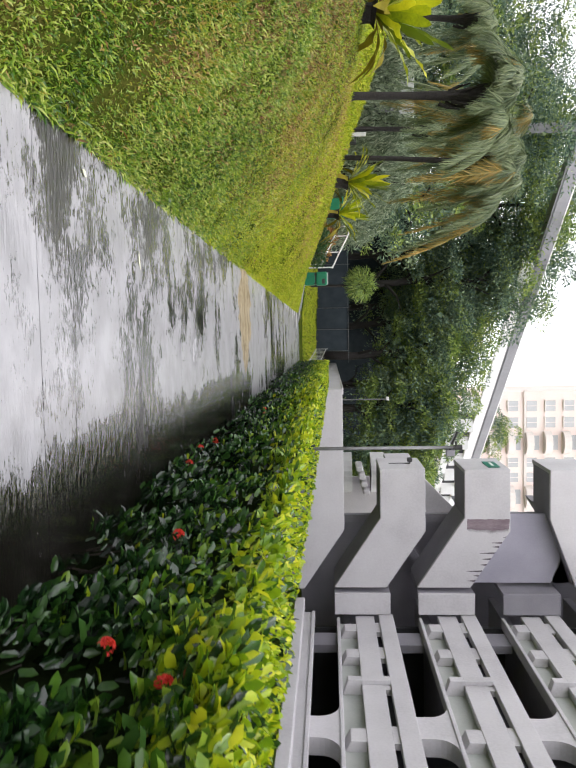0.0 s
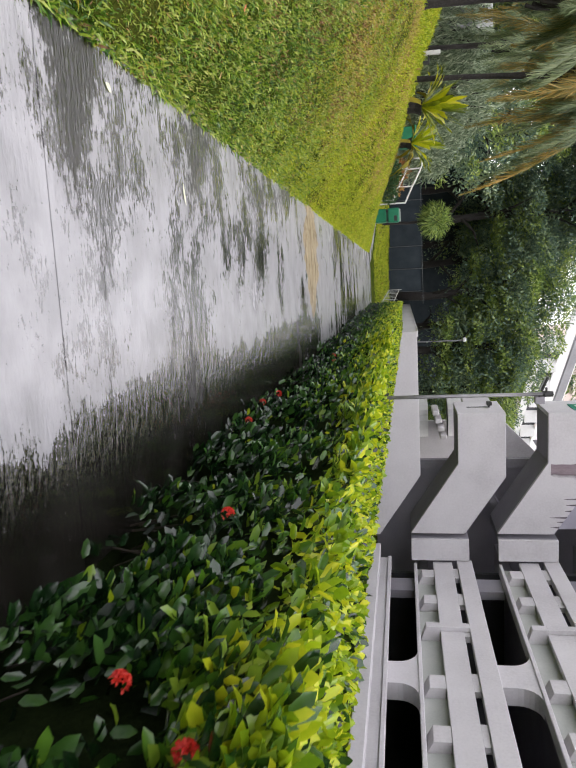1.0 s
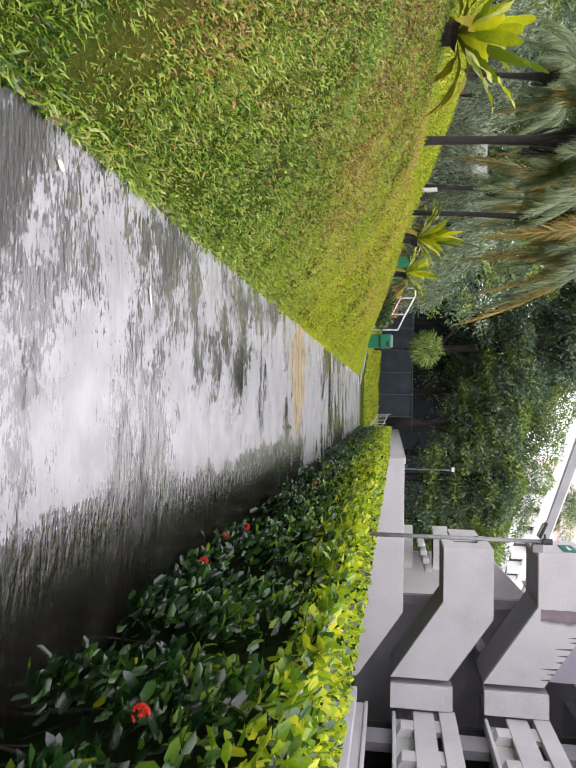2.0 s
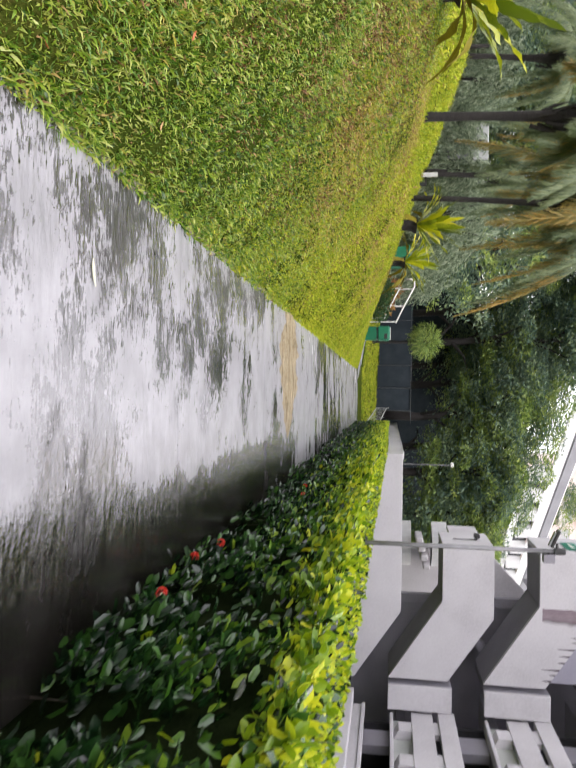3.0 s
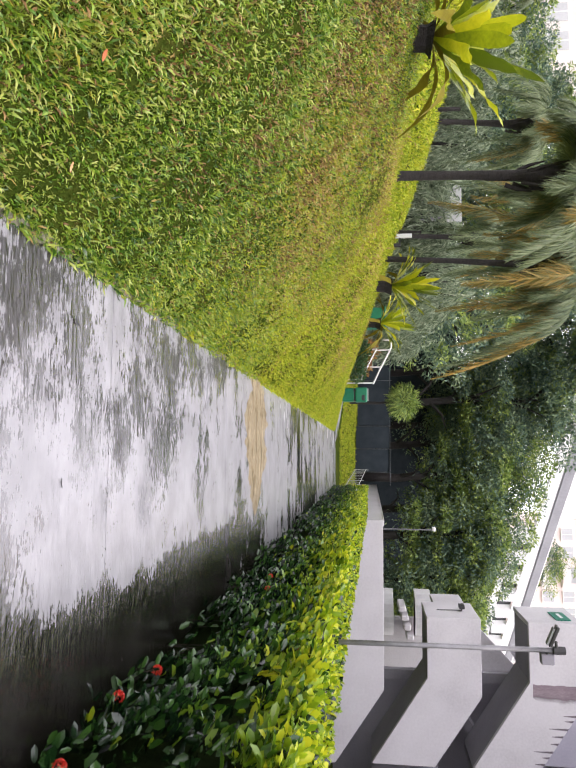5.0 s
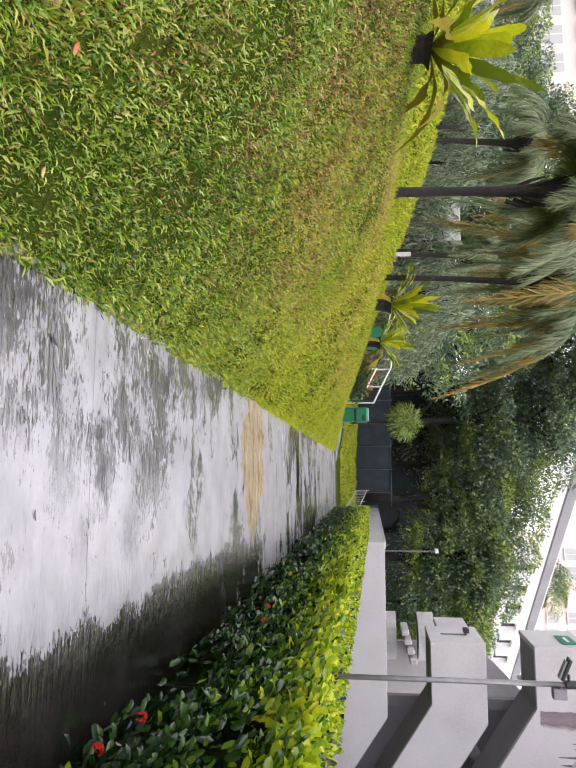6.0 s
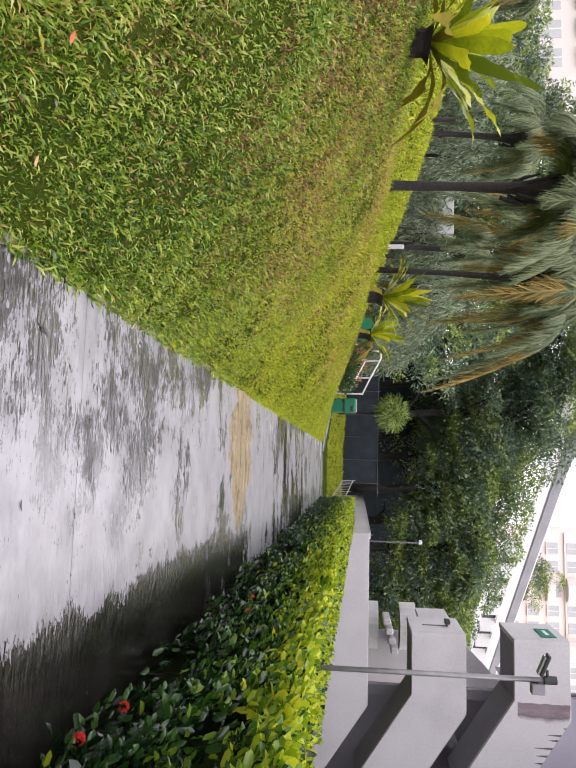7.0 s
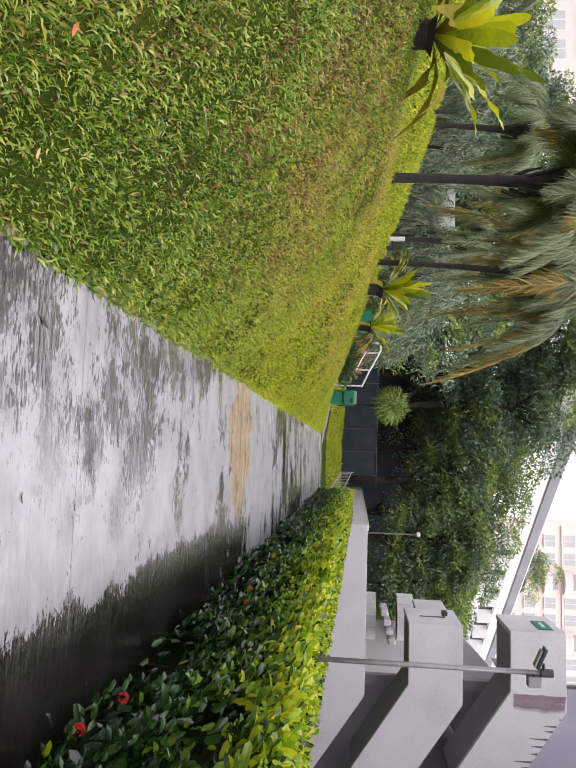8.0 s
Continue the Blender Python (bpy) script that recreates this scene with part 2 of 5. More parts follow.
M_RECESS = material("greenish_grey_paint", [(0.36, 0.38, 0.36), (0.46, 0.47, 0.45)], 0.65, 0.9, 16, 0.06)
M_METAL = material("galvanised_steel", [(0.14, 0.14, 0.145), (0.24, 0.24, 0.25)], 0.45, 12, 90, 0.1, metal=0.6)
M_BLACK = material("black_plastic", [(0.012, 0.012, 0.013), (0.03, 0.03, 0.03)], 0.45, 10, 80, 0.05)
M_GLASS = material("lamp_glass", [(0.25, 0.26, 0.27), (0.4, 0.4, 0.4)], 0.1, 10, 80, 0.0)
M_WHITEPAINT = material("white_gloss_paint", [(0.7, 0.7, 0.68), (0.82, 0.82, 0.8)], 0.35, 6, 60, 0.05)
M_GREEN = material("green_plastic", [(0.0, 0.13, 0.06), (0.005, 0.2, 0.1)], 0.4, 5, 60, 0.08)
M_SIGNGREEN = material("green_sign_paint", [(0.0, 0.15, 0.1), (0.0, 0.2, 0.13)], 0.4, 5, 60, 0.03)
M_BARK = material("dark_bark", [(0.014, 0.012, 0.012), (0.038, 0.033, 0.03)], 0.9, 9, 50, 0.8, stretch=(1, 1, 3))
M_FERN = material("fern_frond", [(0.1, 0.15, 0.008), (0.32, 0.38, 0.01), (0.62, 0.6, 0.02)], 0.3, 4, 30, 0.1, island=0.75, through_light=0.4, per_object=True)
M_FERNOLD = material("old_fern_frond", [(0.1, 0.08, 0.012), (0.22, 0.19, 0.015), (0.3, 0.3, 0.02)], 0.65, 4, 30, 0.1, island=0.6, through_light=0.2, specular=0.15)
M_PALM = material("palm_leaflet", [(0.07, 0.11, 0.055), (0.16, 0.21, 0.095), (0.29, 0.34, 0.17)], 0.45, 2, 12, 0, island=0.7, through_light=0.3)
M_PALMOLD = material("golden_palm_leaflet", [(0.14, 0.15, 0.05), (0.28, 0.215, 0.045), (0.5, 0.32, 0.08)], 0.55, 2, 12, 0, island=0.7, through_light=0.3)
M_WEEP = material("grey_green_leaf", [(0.11, 0.16, 0.09), (0.25, 0.32, 0.2), (0.45, 0.52, 0.36)], 0.55, 1.5, 10, 0, island=0.8, through_light=0.25)
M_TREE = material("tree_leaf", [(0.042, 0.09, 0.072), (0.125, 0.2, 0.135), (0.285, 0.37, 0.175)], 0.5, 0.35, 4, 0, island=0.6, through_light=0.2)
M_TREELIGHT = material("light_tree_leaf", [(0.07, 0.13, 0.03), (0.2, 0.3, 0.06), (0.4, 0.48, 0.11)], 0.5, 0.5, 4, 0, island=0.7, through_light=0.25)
M_BUSH = material("bush_leaf", [(0.02, 0.07, 0.02), (0.05, 0.12, 0.03)], 0.45, 2, 12, 0, island=0.8, through_light=0.2)
M_CROTON = material("rusty_leaf", [(0.2, 0.07, 0.02), (0.42, 0.18, 0.05), (0.4, 0.3, 0.08)], 0.5, 3, 12, 0, island=0.9, through_light=0.25)
# fence netting, and the darkness under the trees as a colour
M_NET_SHADE = material("dark_screen_and_shade", [(0.02, 0.026, 0.032), (0.04, 0.05, 0.058)], 0.95, 1.5, 60, 0.1, specular=0.05)
M_RAIL = material("fence_steel", [(0.05, 0.06, 0.065), (0.1, 0.11, 0.115)], 0.5, 9, 60, 0.1, metal=0.3)
M_VIAWHITE = material("pale_concrete", [(0.66, 0.66, 0.66), (0.8, 0.8, 0.8)], 0.6, 0.3, 5, 0.05)
M_VIAGREY = material("grey_concrete", [(0.2, 0.2, 0.22), (0.3, 0.3, 0.32)], 0.65, 0.4, 6, 0.1)
M_PINK = material("salmon_paint", [(0.82, 0.66, 0.6), (0.88, 0.77, 0.72)], 0.6, 0.2, 5, 0.03)
M_CREAM = material("cream_paint", [(0.7, 0.64, 0.6), (0.79, 0.73, 0.69)], 0.6, 0.2, 5, 0.03)
M_WINDOW = material("window_glass", [(0.42, 0.43, 0.44), (0.55, 0.55, 0.56)], 0.2, 0.5, 6, 0.0)
M_DEADLEAF = material("fallen_leaf", [(0.4, 0.2, 0.07), (0.62, 0.4, 0.2)], 0.6, 20, 90, 0.1)
M_PALELEAF = material("pale_fallen_leaf", [(0.5, 0.5, 0.36), (0.66, 0.66, 0.5)], 0.5, 20, 90, 0.1)
M_ORANGE = material("dried_red_leaf", [(0.4, 0.1, 0.03), (0.5, 0.16, 0.05)], 0.6, 20, 90, 0.1)


# ---- building helpers ----
def link(name, mesh, mat, parent=None, label="", smooth=False):
    mesh.materials.append(mat)
    if smooth:
        mesh.polygons.foreach_set("use_smooth", [True] * len(mesh.polygons))
    ob = new(name, mesh)
    if parent is not None:
        ob.parent = parent
        ob.matrix_parent_inverse = parent.matrix_basis.inverted()
    if label:
        ob["label"] = label
    return ob


def part(name, bm, mat, parent=None, label="", smooth=False):
    mesh = bpy.data.meshes.new(name)
    bm.to_mesh(mesh)
    bm.free()
    return link(name, mesh, mat, parent, label, smooth)


def thing(name, place, label, category, group="", kind=""):
    ob = new(name)
    ob.empty_display_size = 0.1
    ob.matrix_basis = pose(*place)
    return tagged(ob, label, category, group, kind)


def block(bm, a, b, bevel=0.0, turn=None):
    """A box from corner a to corner b, edges rounded by bevel."""
    r = bmesh.ops.create_cube(bm, size=1)
    mid = Vector([(a[i] + b[i]) / 2 for i in range(3)])
    for v in r["verts"]:
        co = Vector([v.co[i] * abs(b[i] - a[i]) for i in range(3)])
        v.co = mid + (turn @ co if turn else co)
    if bevel:
        edges = {e for v in r["verts"] for e in v.link_edges}
        bmesh.ops.bevel(bm, geom=list(edges), offset=bevel, segments=1, affect="EDGES")
    return bm


def box(a, b, bevel=0.0, turn=None):
    return block(bmesh.new(), a, b, bevel, turn)


def prism(outline, y0, y1, bevel=0.0):
    """An outline in x and z, extruded from y0 to y1."""
    bm = bmesh.new()
    front = [bm.verts.new((x, y0, z)) for x, z in outline]
    back = [bm.verts.new((x, y1, z)) for x, z in outline]
    k = len(outline)
    bm.faces.new(front)
    bm.faces.new(back[::-1])
    for i in range(k):
        bm.faces.new((front[i], back[i], back[(i + 1) % k], front[(i + 1) % k]))
    bmesh.ops.recalc_face_normals(bm, faces=bm.faces[:])
    if bevel:
        bmesh.ops.bevel(bm, geom=bm.edges[:], offset=bevel, segments=1, affect="EDGES")
    return bm


def tube(points, radii, sides=8, cap=True):
    """A tapered tube along points."""
    bm = bmesh.new()
    pts = [Vector(p) for p in points]
    if not hasattr(radii, "__len__"):
        radii = [radii] * len(pts)
    rings = []
    for i, p in enumerate(pts):
        way = (pts[min(i + 1, len(pts) - 1)] - pts[max(i - 1, 0)]).normalized()
        side = way.cross(Vector((0, 0, 1)) if abs(way.z) < 0.9 else Vector((1, 0, 0))).normalized()
        up = side.cross(way)
        rings.append([bm.verts.new(p + radii[i] * (math.cos(a) * side + math.sin(a) * up)) for a in [2 * math.pi * k / sides for k in range(sides)]])
    for a, b in zip(rings, rings[1:]):
        for k in range(sides):
            bm.faces.new((a[k], a[(k + 1) % sides], b[(k + 1) % sides], b[k]))
    if cap:
        bm.faces.new(rings[0][::-1])
        bm.faces.new(rings[-1])
    return bm


def strewn(name, verts, tris, pos, ax, ay, az):
    """A mesh of many copies of a small template: per copy a place and three scaled axes (arrays of n x 3)."""
    verts, tris = np.asarray(verts, float), np.asarray(tris, int)
    n, k = len(pos), len(verts)
    co = pos[:, None] + verts[None, :, :1] * ax[:, None] + verts[None, :, 1:2] * ay[:, None] + verts[None, :, 2:] * az[:, None]
    idx = (tris[None] + (np.arange(n) * k)[:, None, None]).reshape(-1)
    mesh = bpy.data.meshes.new(name)
    mesh.vertices.add(n * k)
    mesh.vertices.foreach_set("co", co.reshape(-1).astype(np.float32))
    mesh.loops.add(len(idx))
    mesh.loops.foreach_set("vertex_index", idx.astype(np.int32))
    mesh.polygons.add(len(idx) // 3)
    mesh.polygons.foreach_set("loop_start", np.arange(0, len(idx), 3, dtype=np.int32))
    mesh.update(calc_edges=True)
    return mesh


LEAF_V = [(0, 0, 0), (0.24, 0.37, 0.1), (0.76, 0.37, 0.05), (1, 0, -0.1), (0.76, -0.37, 0.05), (0.24, -0.37, 0.1), (0.3, 0, 0), (0.7, 0, -0.03)]
LEAF_T = [(0, 6, 1), (1, 6, 7), (1, 7, 2), (2, 7, 3), (0, 5, 6), (5, 4, 7), (5, 7, 6), (4, 3, 7)]
KITE_V = [(0, 0, 0), (0.5, 0.4, 0.1), (1, 0, -0.08), (0.5, -0.4, 0.1)]
KITE_T = [(0, 2, 1), (0, 3, 2)]
BLADE_V = [(0, -0.35, 0), (0, 0.35, 0), (0.5, 0.5, 0.12), (0.5, -0.5, 0.06), (1, 0.1, -0.22)]
BLADE_T = [(0, 3, 2), (0, 2, 1), (3, 4, 2)]
rng = np.random.default_rng(7)


def unit(v):
    return v / np.maximum(np.linalg.norm(v, axis=-1, keepdims=True), 1e-9)


def axes_for(way, length, width, up=(0, 0, 1), tilt=0.6):
    """Axes for leaves that point along way, blades turned to face up with some chance."""
    n = len(way)
    way = unit(way)
    ref = np.asarray(up, float) + tilt * rng.normal(size=(n, 3))
    side = unit(np.cross(ref, way))
    top = np.cross(way, side)
    length, width = np.broadcast_to(length, n)[:, None], np.broadcast_to(width, n)[:, None]
    return way * length, side * width, top * length


# ---- shape of the ground ----
PATH_L, PATH_R, PATH_END = 0.33, 2.66, 26.2
CREST_Y = np.array([-300, 5, 7.4, 10.5, 13, 17, 21, 26, 29, 34, 60])
CREST_Z = np.array([1.86, 1.84, 1.75, 1.67, 1.58, 1.40, 1.05, 0.55, 0.3, 0.2, 0.1])


def height(x, y):
    x, y = np.asarray(x, float), np.asarray(y, float)
    d = np.maximum(PATH_L - x, 0)
    u = np.clip(d / 2.75, 0, 1)
    bank = np.interp(y, CREST_Y, CREST_Z) * (1 - (1 - u) ** 1.45)
    beyond = 0.36 * np.clip(d - 2.75, 0, 4.2) * np.clip((29 - y) / 10, 0, 1)
    rise = 0.034 * np.clip(y - 27.5, 0, 16)
    return bank + beyond + rise


def build_ground():
    xs = np.unique(np.concatenate([[-1500, -600, -250, -120, -70], np.arange(-40, -8, 3.0), np.arange(-8, -3, 0.5), np.arange(-3, 0.31, 0.11), [0.325, 0.36, 0.45, 2.4, 2.5, 3, 3.6, 5, 8, 12, 16, 22, 30, 60, 120, 250, 600, 1500]]))
    ys = np.unique(np.concatenate([[-1500, -500, -150, -60, -25], np.arange(-12, 30, 0.6), np.arange(30, 60, 2.5), [70, 90, 120, 180, 300, 600, 1500]]))
    gx, gy = np.meshgrid(xs, ys)
    gz = height(gx, gy)
    near = (np.abs(gy) < 60) & (gx < 0.3) & (gx > -9)
    for i in range(gx.shape[0]):
        for j in range(gx.shape[1]):
            if near[i, j]:
                gz[i, j] += (0.035 if gy[i, j] < 9 else 0.012) * noise.noise(Vector((gx[i, j] * 0.9, gy[i, j] * 0.9, 3)))
    under = (gx > 0.34) & (gx < 3.7) & (gy < PATH_END + 0.4)
    gz = np.where(under, -0.07, gz)
    k = len(xs)
    faces = [(i * k + j, i * k + j + 1, (i + 1) * k + j + 1, (i + 1) * k + j) for i in range(len(ys) - 1) for j in range(k - 1)]
    mesh = bpy.data.meshes.new("ground")
    mesh.from_pydata(np.stack([gx, gy, gz], -1).reshape(-1, 3).tolist(), [], faces)
    tagged(link("ground", mesh, M_SOIL, smooth=True), "rough lawn ground sloping up in a bank", "ground", kind="structure")


build_ground()


# ---- the wet footpath: cast slabs with open joints ----
def build_path():
    base = thing("pavement", (0, 0, 0), "wet dark concrete footpath with puddles and joints", "footpath", kind="structure")
    joint = 3.04
    bm = bmesh.new()
    block(bm, (PATH_L, 0.004, -0.12), (PATH_R, joint - 0.004, 0.0), 0.0015)
    mesh = bpy.data.meshes.new("slab")
    bm.to_mesh(mesh)
    bm.free()
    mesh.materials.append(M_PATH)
    y = 2.95 - 5 * joint
    while y < PATH_END - 1:
        s = new("slab", mesh)
        s.parent = base
        s.location = (0, y, 0.0015 * math.sin(y * 2.1))
        y += joint
    part("joint_filler", box((PATH_L + 0.02, -13, -0.15), (PATH_R - 0.02, y, -0.012)), M_JOINT, base)
    # the side path that turns left past the bin
    bm = bmesh.new()
    rows = []
    for i in range(24):
        a = i / 23
        x = PATH_R - a * 11
        za, zb = float(height(min(x, PATH_L), 27.6)), float(height(min(x, PATH_L), 29))
        z0, z1 = (0.012 + za if x < PATH_L else 0.0), (0.012 + zb if x < PATH_L else 0.02)
        rows.append((bm.verts.new((x, y if x > PATH_L else 27.4 + 0.5 * a, z0)), bm.verts.new((x, 28.6 + 0.9 * a, max(z1, z0)))))
    for p, q in zip(rows, rows[1:]):
        bm.faces.new((p[0], q[0], q[1], p[1]))
    r = bmesh.ops.extrude_face_region(bm, geom=bm.faces[:])
    for v in r["geom"]:
        if isinstance(v, bmesh.types.BMVert):
            v.co.z -= 0.15
    bmesh.ops.recalc_face_normals(bm, faces=bm.faces[:])
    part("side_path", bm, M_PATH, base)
    # worn pale edge along the lawn
    bm = bmesh.new()
    yy = -6.0
    prev = None
    while yy < PATH_END:
        w = 0.012 + 0.035 * noise.noise(Vector((yy * 1.7, 0, 0))) + 0.02 * noise.noise(Vector((yy * 9, 5, 0)))
        cur = [bm.verts.new(c) for c in ((PATH_L - 0.05, yy, 0.016), (PATH_L - 0.012 + w, yy, 0.009), (PATH_L + 0.014 + w, yy, 0.0005))]
        if prev:
            bm.faces.new((prev[0], prev[1], cur[1], cur[0]))
            bm.faces.new((prev[1], prev[2], cur[2], cur[1]))
        prev = cur
        yy += 0.06
    bmesh.ops.recalc_face_normals(bm, faces=bm.faces[:])
    part("edge_strip", bm, M_KERB, base, "crumbling mossy concrete edge")


build_path()


def build_mud():
    """A tongue of tan silt that the rain left across the path, from the lawn's edge."""
    bm = bmesh.new()
    n = 110
    top, mid, bot = [], [], []
    for i in range(n):
        a = i / (n - 1)
        x = PATH_L + 0.02 + a * 1.68
        taper = 1 if a < 0.72 else max(0.0, 1 - ((a - 0.72) / 0.28) ** 1.4) * (1 + 0.5 * noise.noise(Vector((x * 16, 3, 0))))
        j = 0.2 * noise.noise(Vector((x * 3.1, 1, 0))) + 0.11 * noise.noise(Vector((x * 11, 2, 0)))
        k = 0.2 * noise.noise(Vector((x * 3.3, 8, 0))) + 0.11 * noise.noise(Vector((x * 12, 9, 0)))
        wide = 0.62 + 0.38 * math.sin(math.pi * min(1.0, a * 1.25)) ** 2
        lo, hi = 7.72 - (0.66 * wide + 1.6 * j) * taper, 7.8 + (0.85 * wide + 1.5 * k) * taper + 0.01
        bot.append(bm.verts.new((x, lo, 0.001)))
        mid.append(bm.verts.new((x, (lo + hi) / 2, 0.001 + 0.016 * taper)))
        top.append(bm.verts.new((x, hi, 0.001)))
    for i in range(n - 1):
        bm.faces.new((bot[i], bot[i + 1], mid[i + 1], mid[i]))
        bm.faces.new((mid[i], mid[i + 1], top[i + 1], top[i]))
    bmesh.ops.recalc_face_normals(bm, faces=bm.faces[:])
    ob = part("silt_patch", bm, M_MUD, None, "", True)
    tagged(ob, "tan silt washed across the wet concrete path", "silt patch", kind="stuff")


build_mud()


# ---- stair tower of the white building: three storeys of solid parapets ----
STOREY = 3.12


def build_stair():
    t = thing("stair_tower", (6.42, 22, 0), "grey-white painted concrete stair tower with sloping solid parapets", "stair tower")
    for k in range(4):
        zb, zt = 3.19 + STOREY * k, 4.86 + STOREY * k
        x0 = 6.42 + 0.05 * k
        front = [(x0, zb), (8.29, zb), (10.95, zb - 1.77), (10.95, zb + 0.2), (8.8, zt), (x0, zt)]
        if k > 1:  # the top flights turn and climb to the roof
            front = [(x0, zb), (8.35, zb), (10.95, zb + 0.95), (10.95, zb + 2.7), (8.8, zt), (x0, zt)]
            # added panel: shade under the flight, given as lilac colour
            part("underside_shade", prism([(8.3, zb - 1.9), (8.3, zb - 0.01), (10.95, zb + 0.92), (10.95, zb - 2.9)], 22.55, 22.7), M_LILAC, t, "lilac-grey panel for the flight's shaded underside")
        part("parapet", prism(front, 22.0, 22.16, 0.012), M_WHITE, t)
        part("end_wall", box((x0, 22.163, zb), (x0 + 0.16, 24.3, zt), 0.012), M_WHITE, t)
        part("rear_parapet", box((x0 + 0.163, 24.14, zb + 0.2), (8.6, 24.3, zt), 0.01), M_WHITE, t)
        slope = -1.762 if k < 2 else 0.9
        soffit = [(x0 + 0.163, zb + 0.004), (8.285, zb + 0.004), (10.94, zb + slope), (10.94, zb + slope + 0.26), (8.24, zb + 0.25), (x0 + 0.163, zb + 0.25)]
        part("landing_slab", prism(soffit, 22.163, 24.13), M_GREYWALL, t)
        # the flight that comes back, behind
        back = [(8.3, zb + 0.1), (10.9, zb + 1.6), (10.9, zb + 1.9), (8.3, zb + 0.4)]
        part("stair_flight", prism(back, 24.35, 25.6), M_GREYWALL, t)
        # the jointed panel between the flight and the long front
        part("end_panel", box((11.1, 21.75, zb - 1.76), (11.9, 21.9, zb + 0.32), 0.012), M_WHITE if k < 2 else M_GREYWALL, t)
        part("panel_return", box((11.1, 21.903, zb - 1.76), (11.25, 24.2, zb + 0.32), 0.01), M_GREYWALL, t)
    # parapet of the flight that climbs back behind the first landing
    part("back_parapet", prism([(6.9, 3.8), (6.9, 4.95), (7.2, 4.95), (9.5, 7.15), (9.5, 5.6), (8.0, 4.2)], 26.4, 26.55, 0.01), M_WHITE, t)
    part("back_parapet_end", box((6.9, 26.553, 3.8), (7.05, 28.2, 4.95), 0.01), M_WHITE, t)
    # lowest flight and its long low wall
    low = [(3.41, 0), (11.0, 0), (11.0, 0.28), (8.72, 1.83), (3.41, 1.83)]
    part("low_parapet", prism(low, 22.0, 22.18, 0.012), M_WHITE, t)
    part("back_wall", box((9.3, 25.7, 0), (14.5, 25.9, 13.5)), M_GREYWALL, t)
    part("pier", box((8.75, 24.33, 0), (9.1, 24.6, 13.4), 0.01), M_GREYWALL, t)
    # stain under the second sill, with drips
    bm = bmesh.new()
    left = [(8.34 + 0.05 * noise.noise(Vector((0, i * 0.9, 2))), 21.996, 7.96 - 0.13 * i) for i in range(13)]
    right = [(9.02 + 0.1 * noise.noise(Vector((5, i * 0.8, 2))) - (0.02 * i if i > 7 else 0), 21.996, 7.89 - 0.125 * i) for i in range(13)]
    bm.faces.new([bm.verts.new(c) for c in left + right[::-1]])
    part("rust_stain", bm, M_STAIN, t, "purple-brown damp stain")
    for i in range(9):
        x = 9.02 + i * 0.21 + 0.13 * noise.noise(Vector((i * 2.3, 7, 1)))
        top = 7.97 - (x - 8.87) * 0.68
        ln = 0.1 + 0.8 * abs(noise.noise(Vector((i * 1.3, 4, 0)))) + (0.4 if i in (3, 6) else 0)
        bm = bmesh.new()
        vs = [bm.verts.new(c) for c in ((x - 0.035, 21.996, top - 0.03), (x + 0.035, 21.996, top - 0.07), (x + 0.008, 21.996, top - ln - 0.05), (x - 0.008, 21.996, top - ln - 0.05))]
        bm.faces.new(vs)
        part("drip_stain", bm, M_DRIP, t)
    # green exit plate on the side wall
    plate = part("sign_plate", box((6.44, 22.35, 7.25), (6.464, 23.45, 7.7), 0.0), M_SIGNGREEN, t, "green sign plate with a pale bar")
    part("sign_bar", box((6.432, 22.6, 7.43), (6.437, 23.2, 7.53)), M_WHITEPAINT, plate)
    # black flood light on the side wall
    fl = part("flood_light", box((6.2, 22.9, 4.32), (6.34, 23.2, 4.5), 0.02), M_BLACK, t, "black flood light on a bracket")
    part("bracket", box((6.34, 23.02, 4.38), (6.42, 23.08, 4.43)), M_BLACK, fl)
    part("conduit", tube([(6.4, 23.05, 3.6), (6.4, 23.05, 4.38)], 0.018, 6), M_METAL, t)


build_stair()


def build_garden_wall():
    t = thing("boundary_wall", (3.41, 22.2, 0), "long low grey-white wall beside the building", "wall")
    part("wall_panel", box((3.41, 22.185, 0), (3.6, 48, 1.83), 0.012), M_WHITE, t)
    part("coping", box((3.39, 22.185, 1.833), (3.62, 48, 1.87), 0.008), M_WHITE, t)


build_garden_wall()


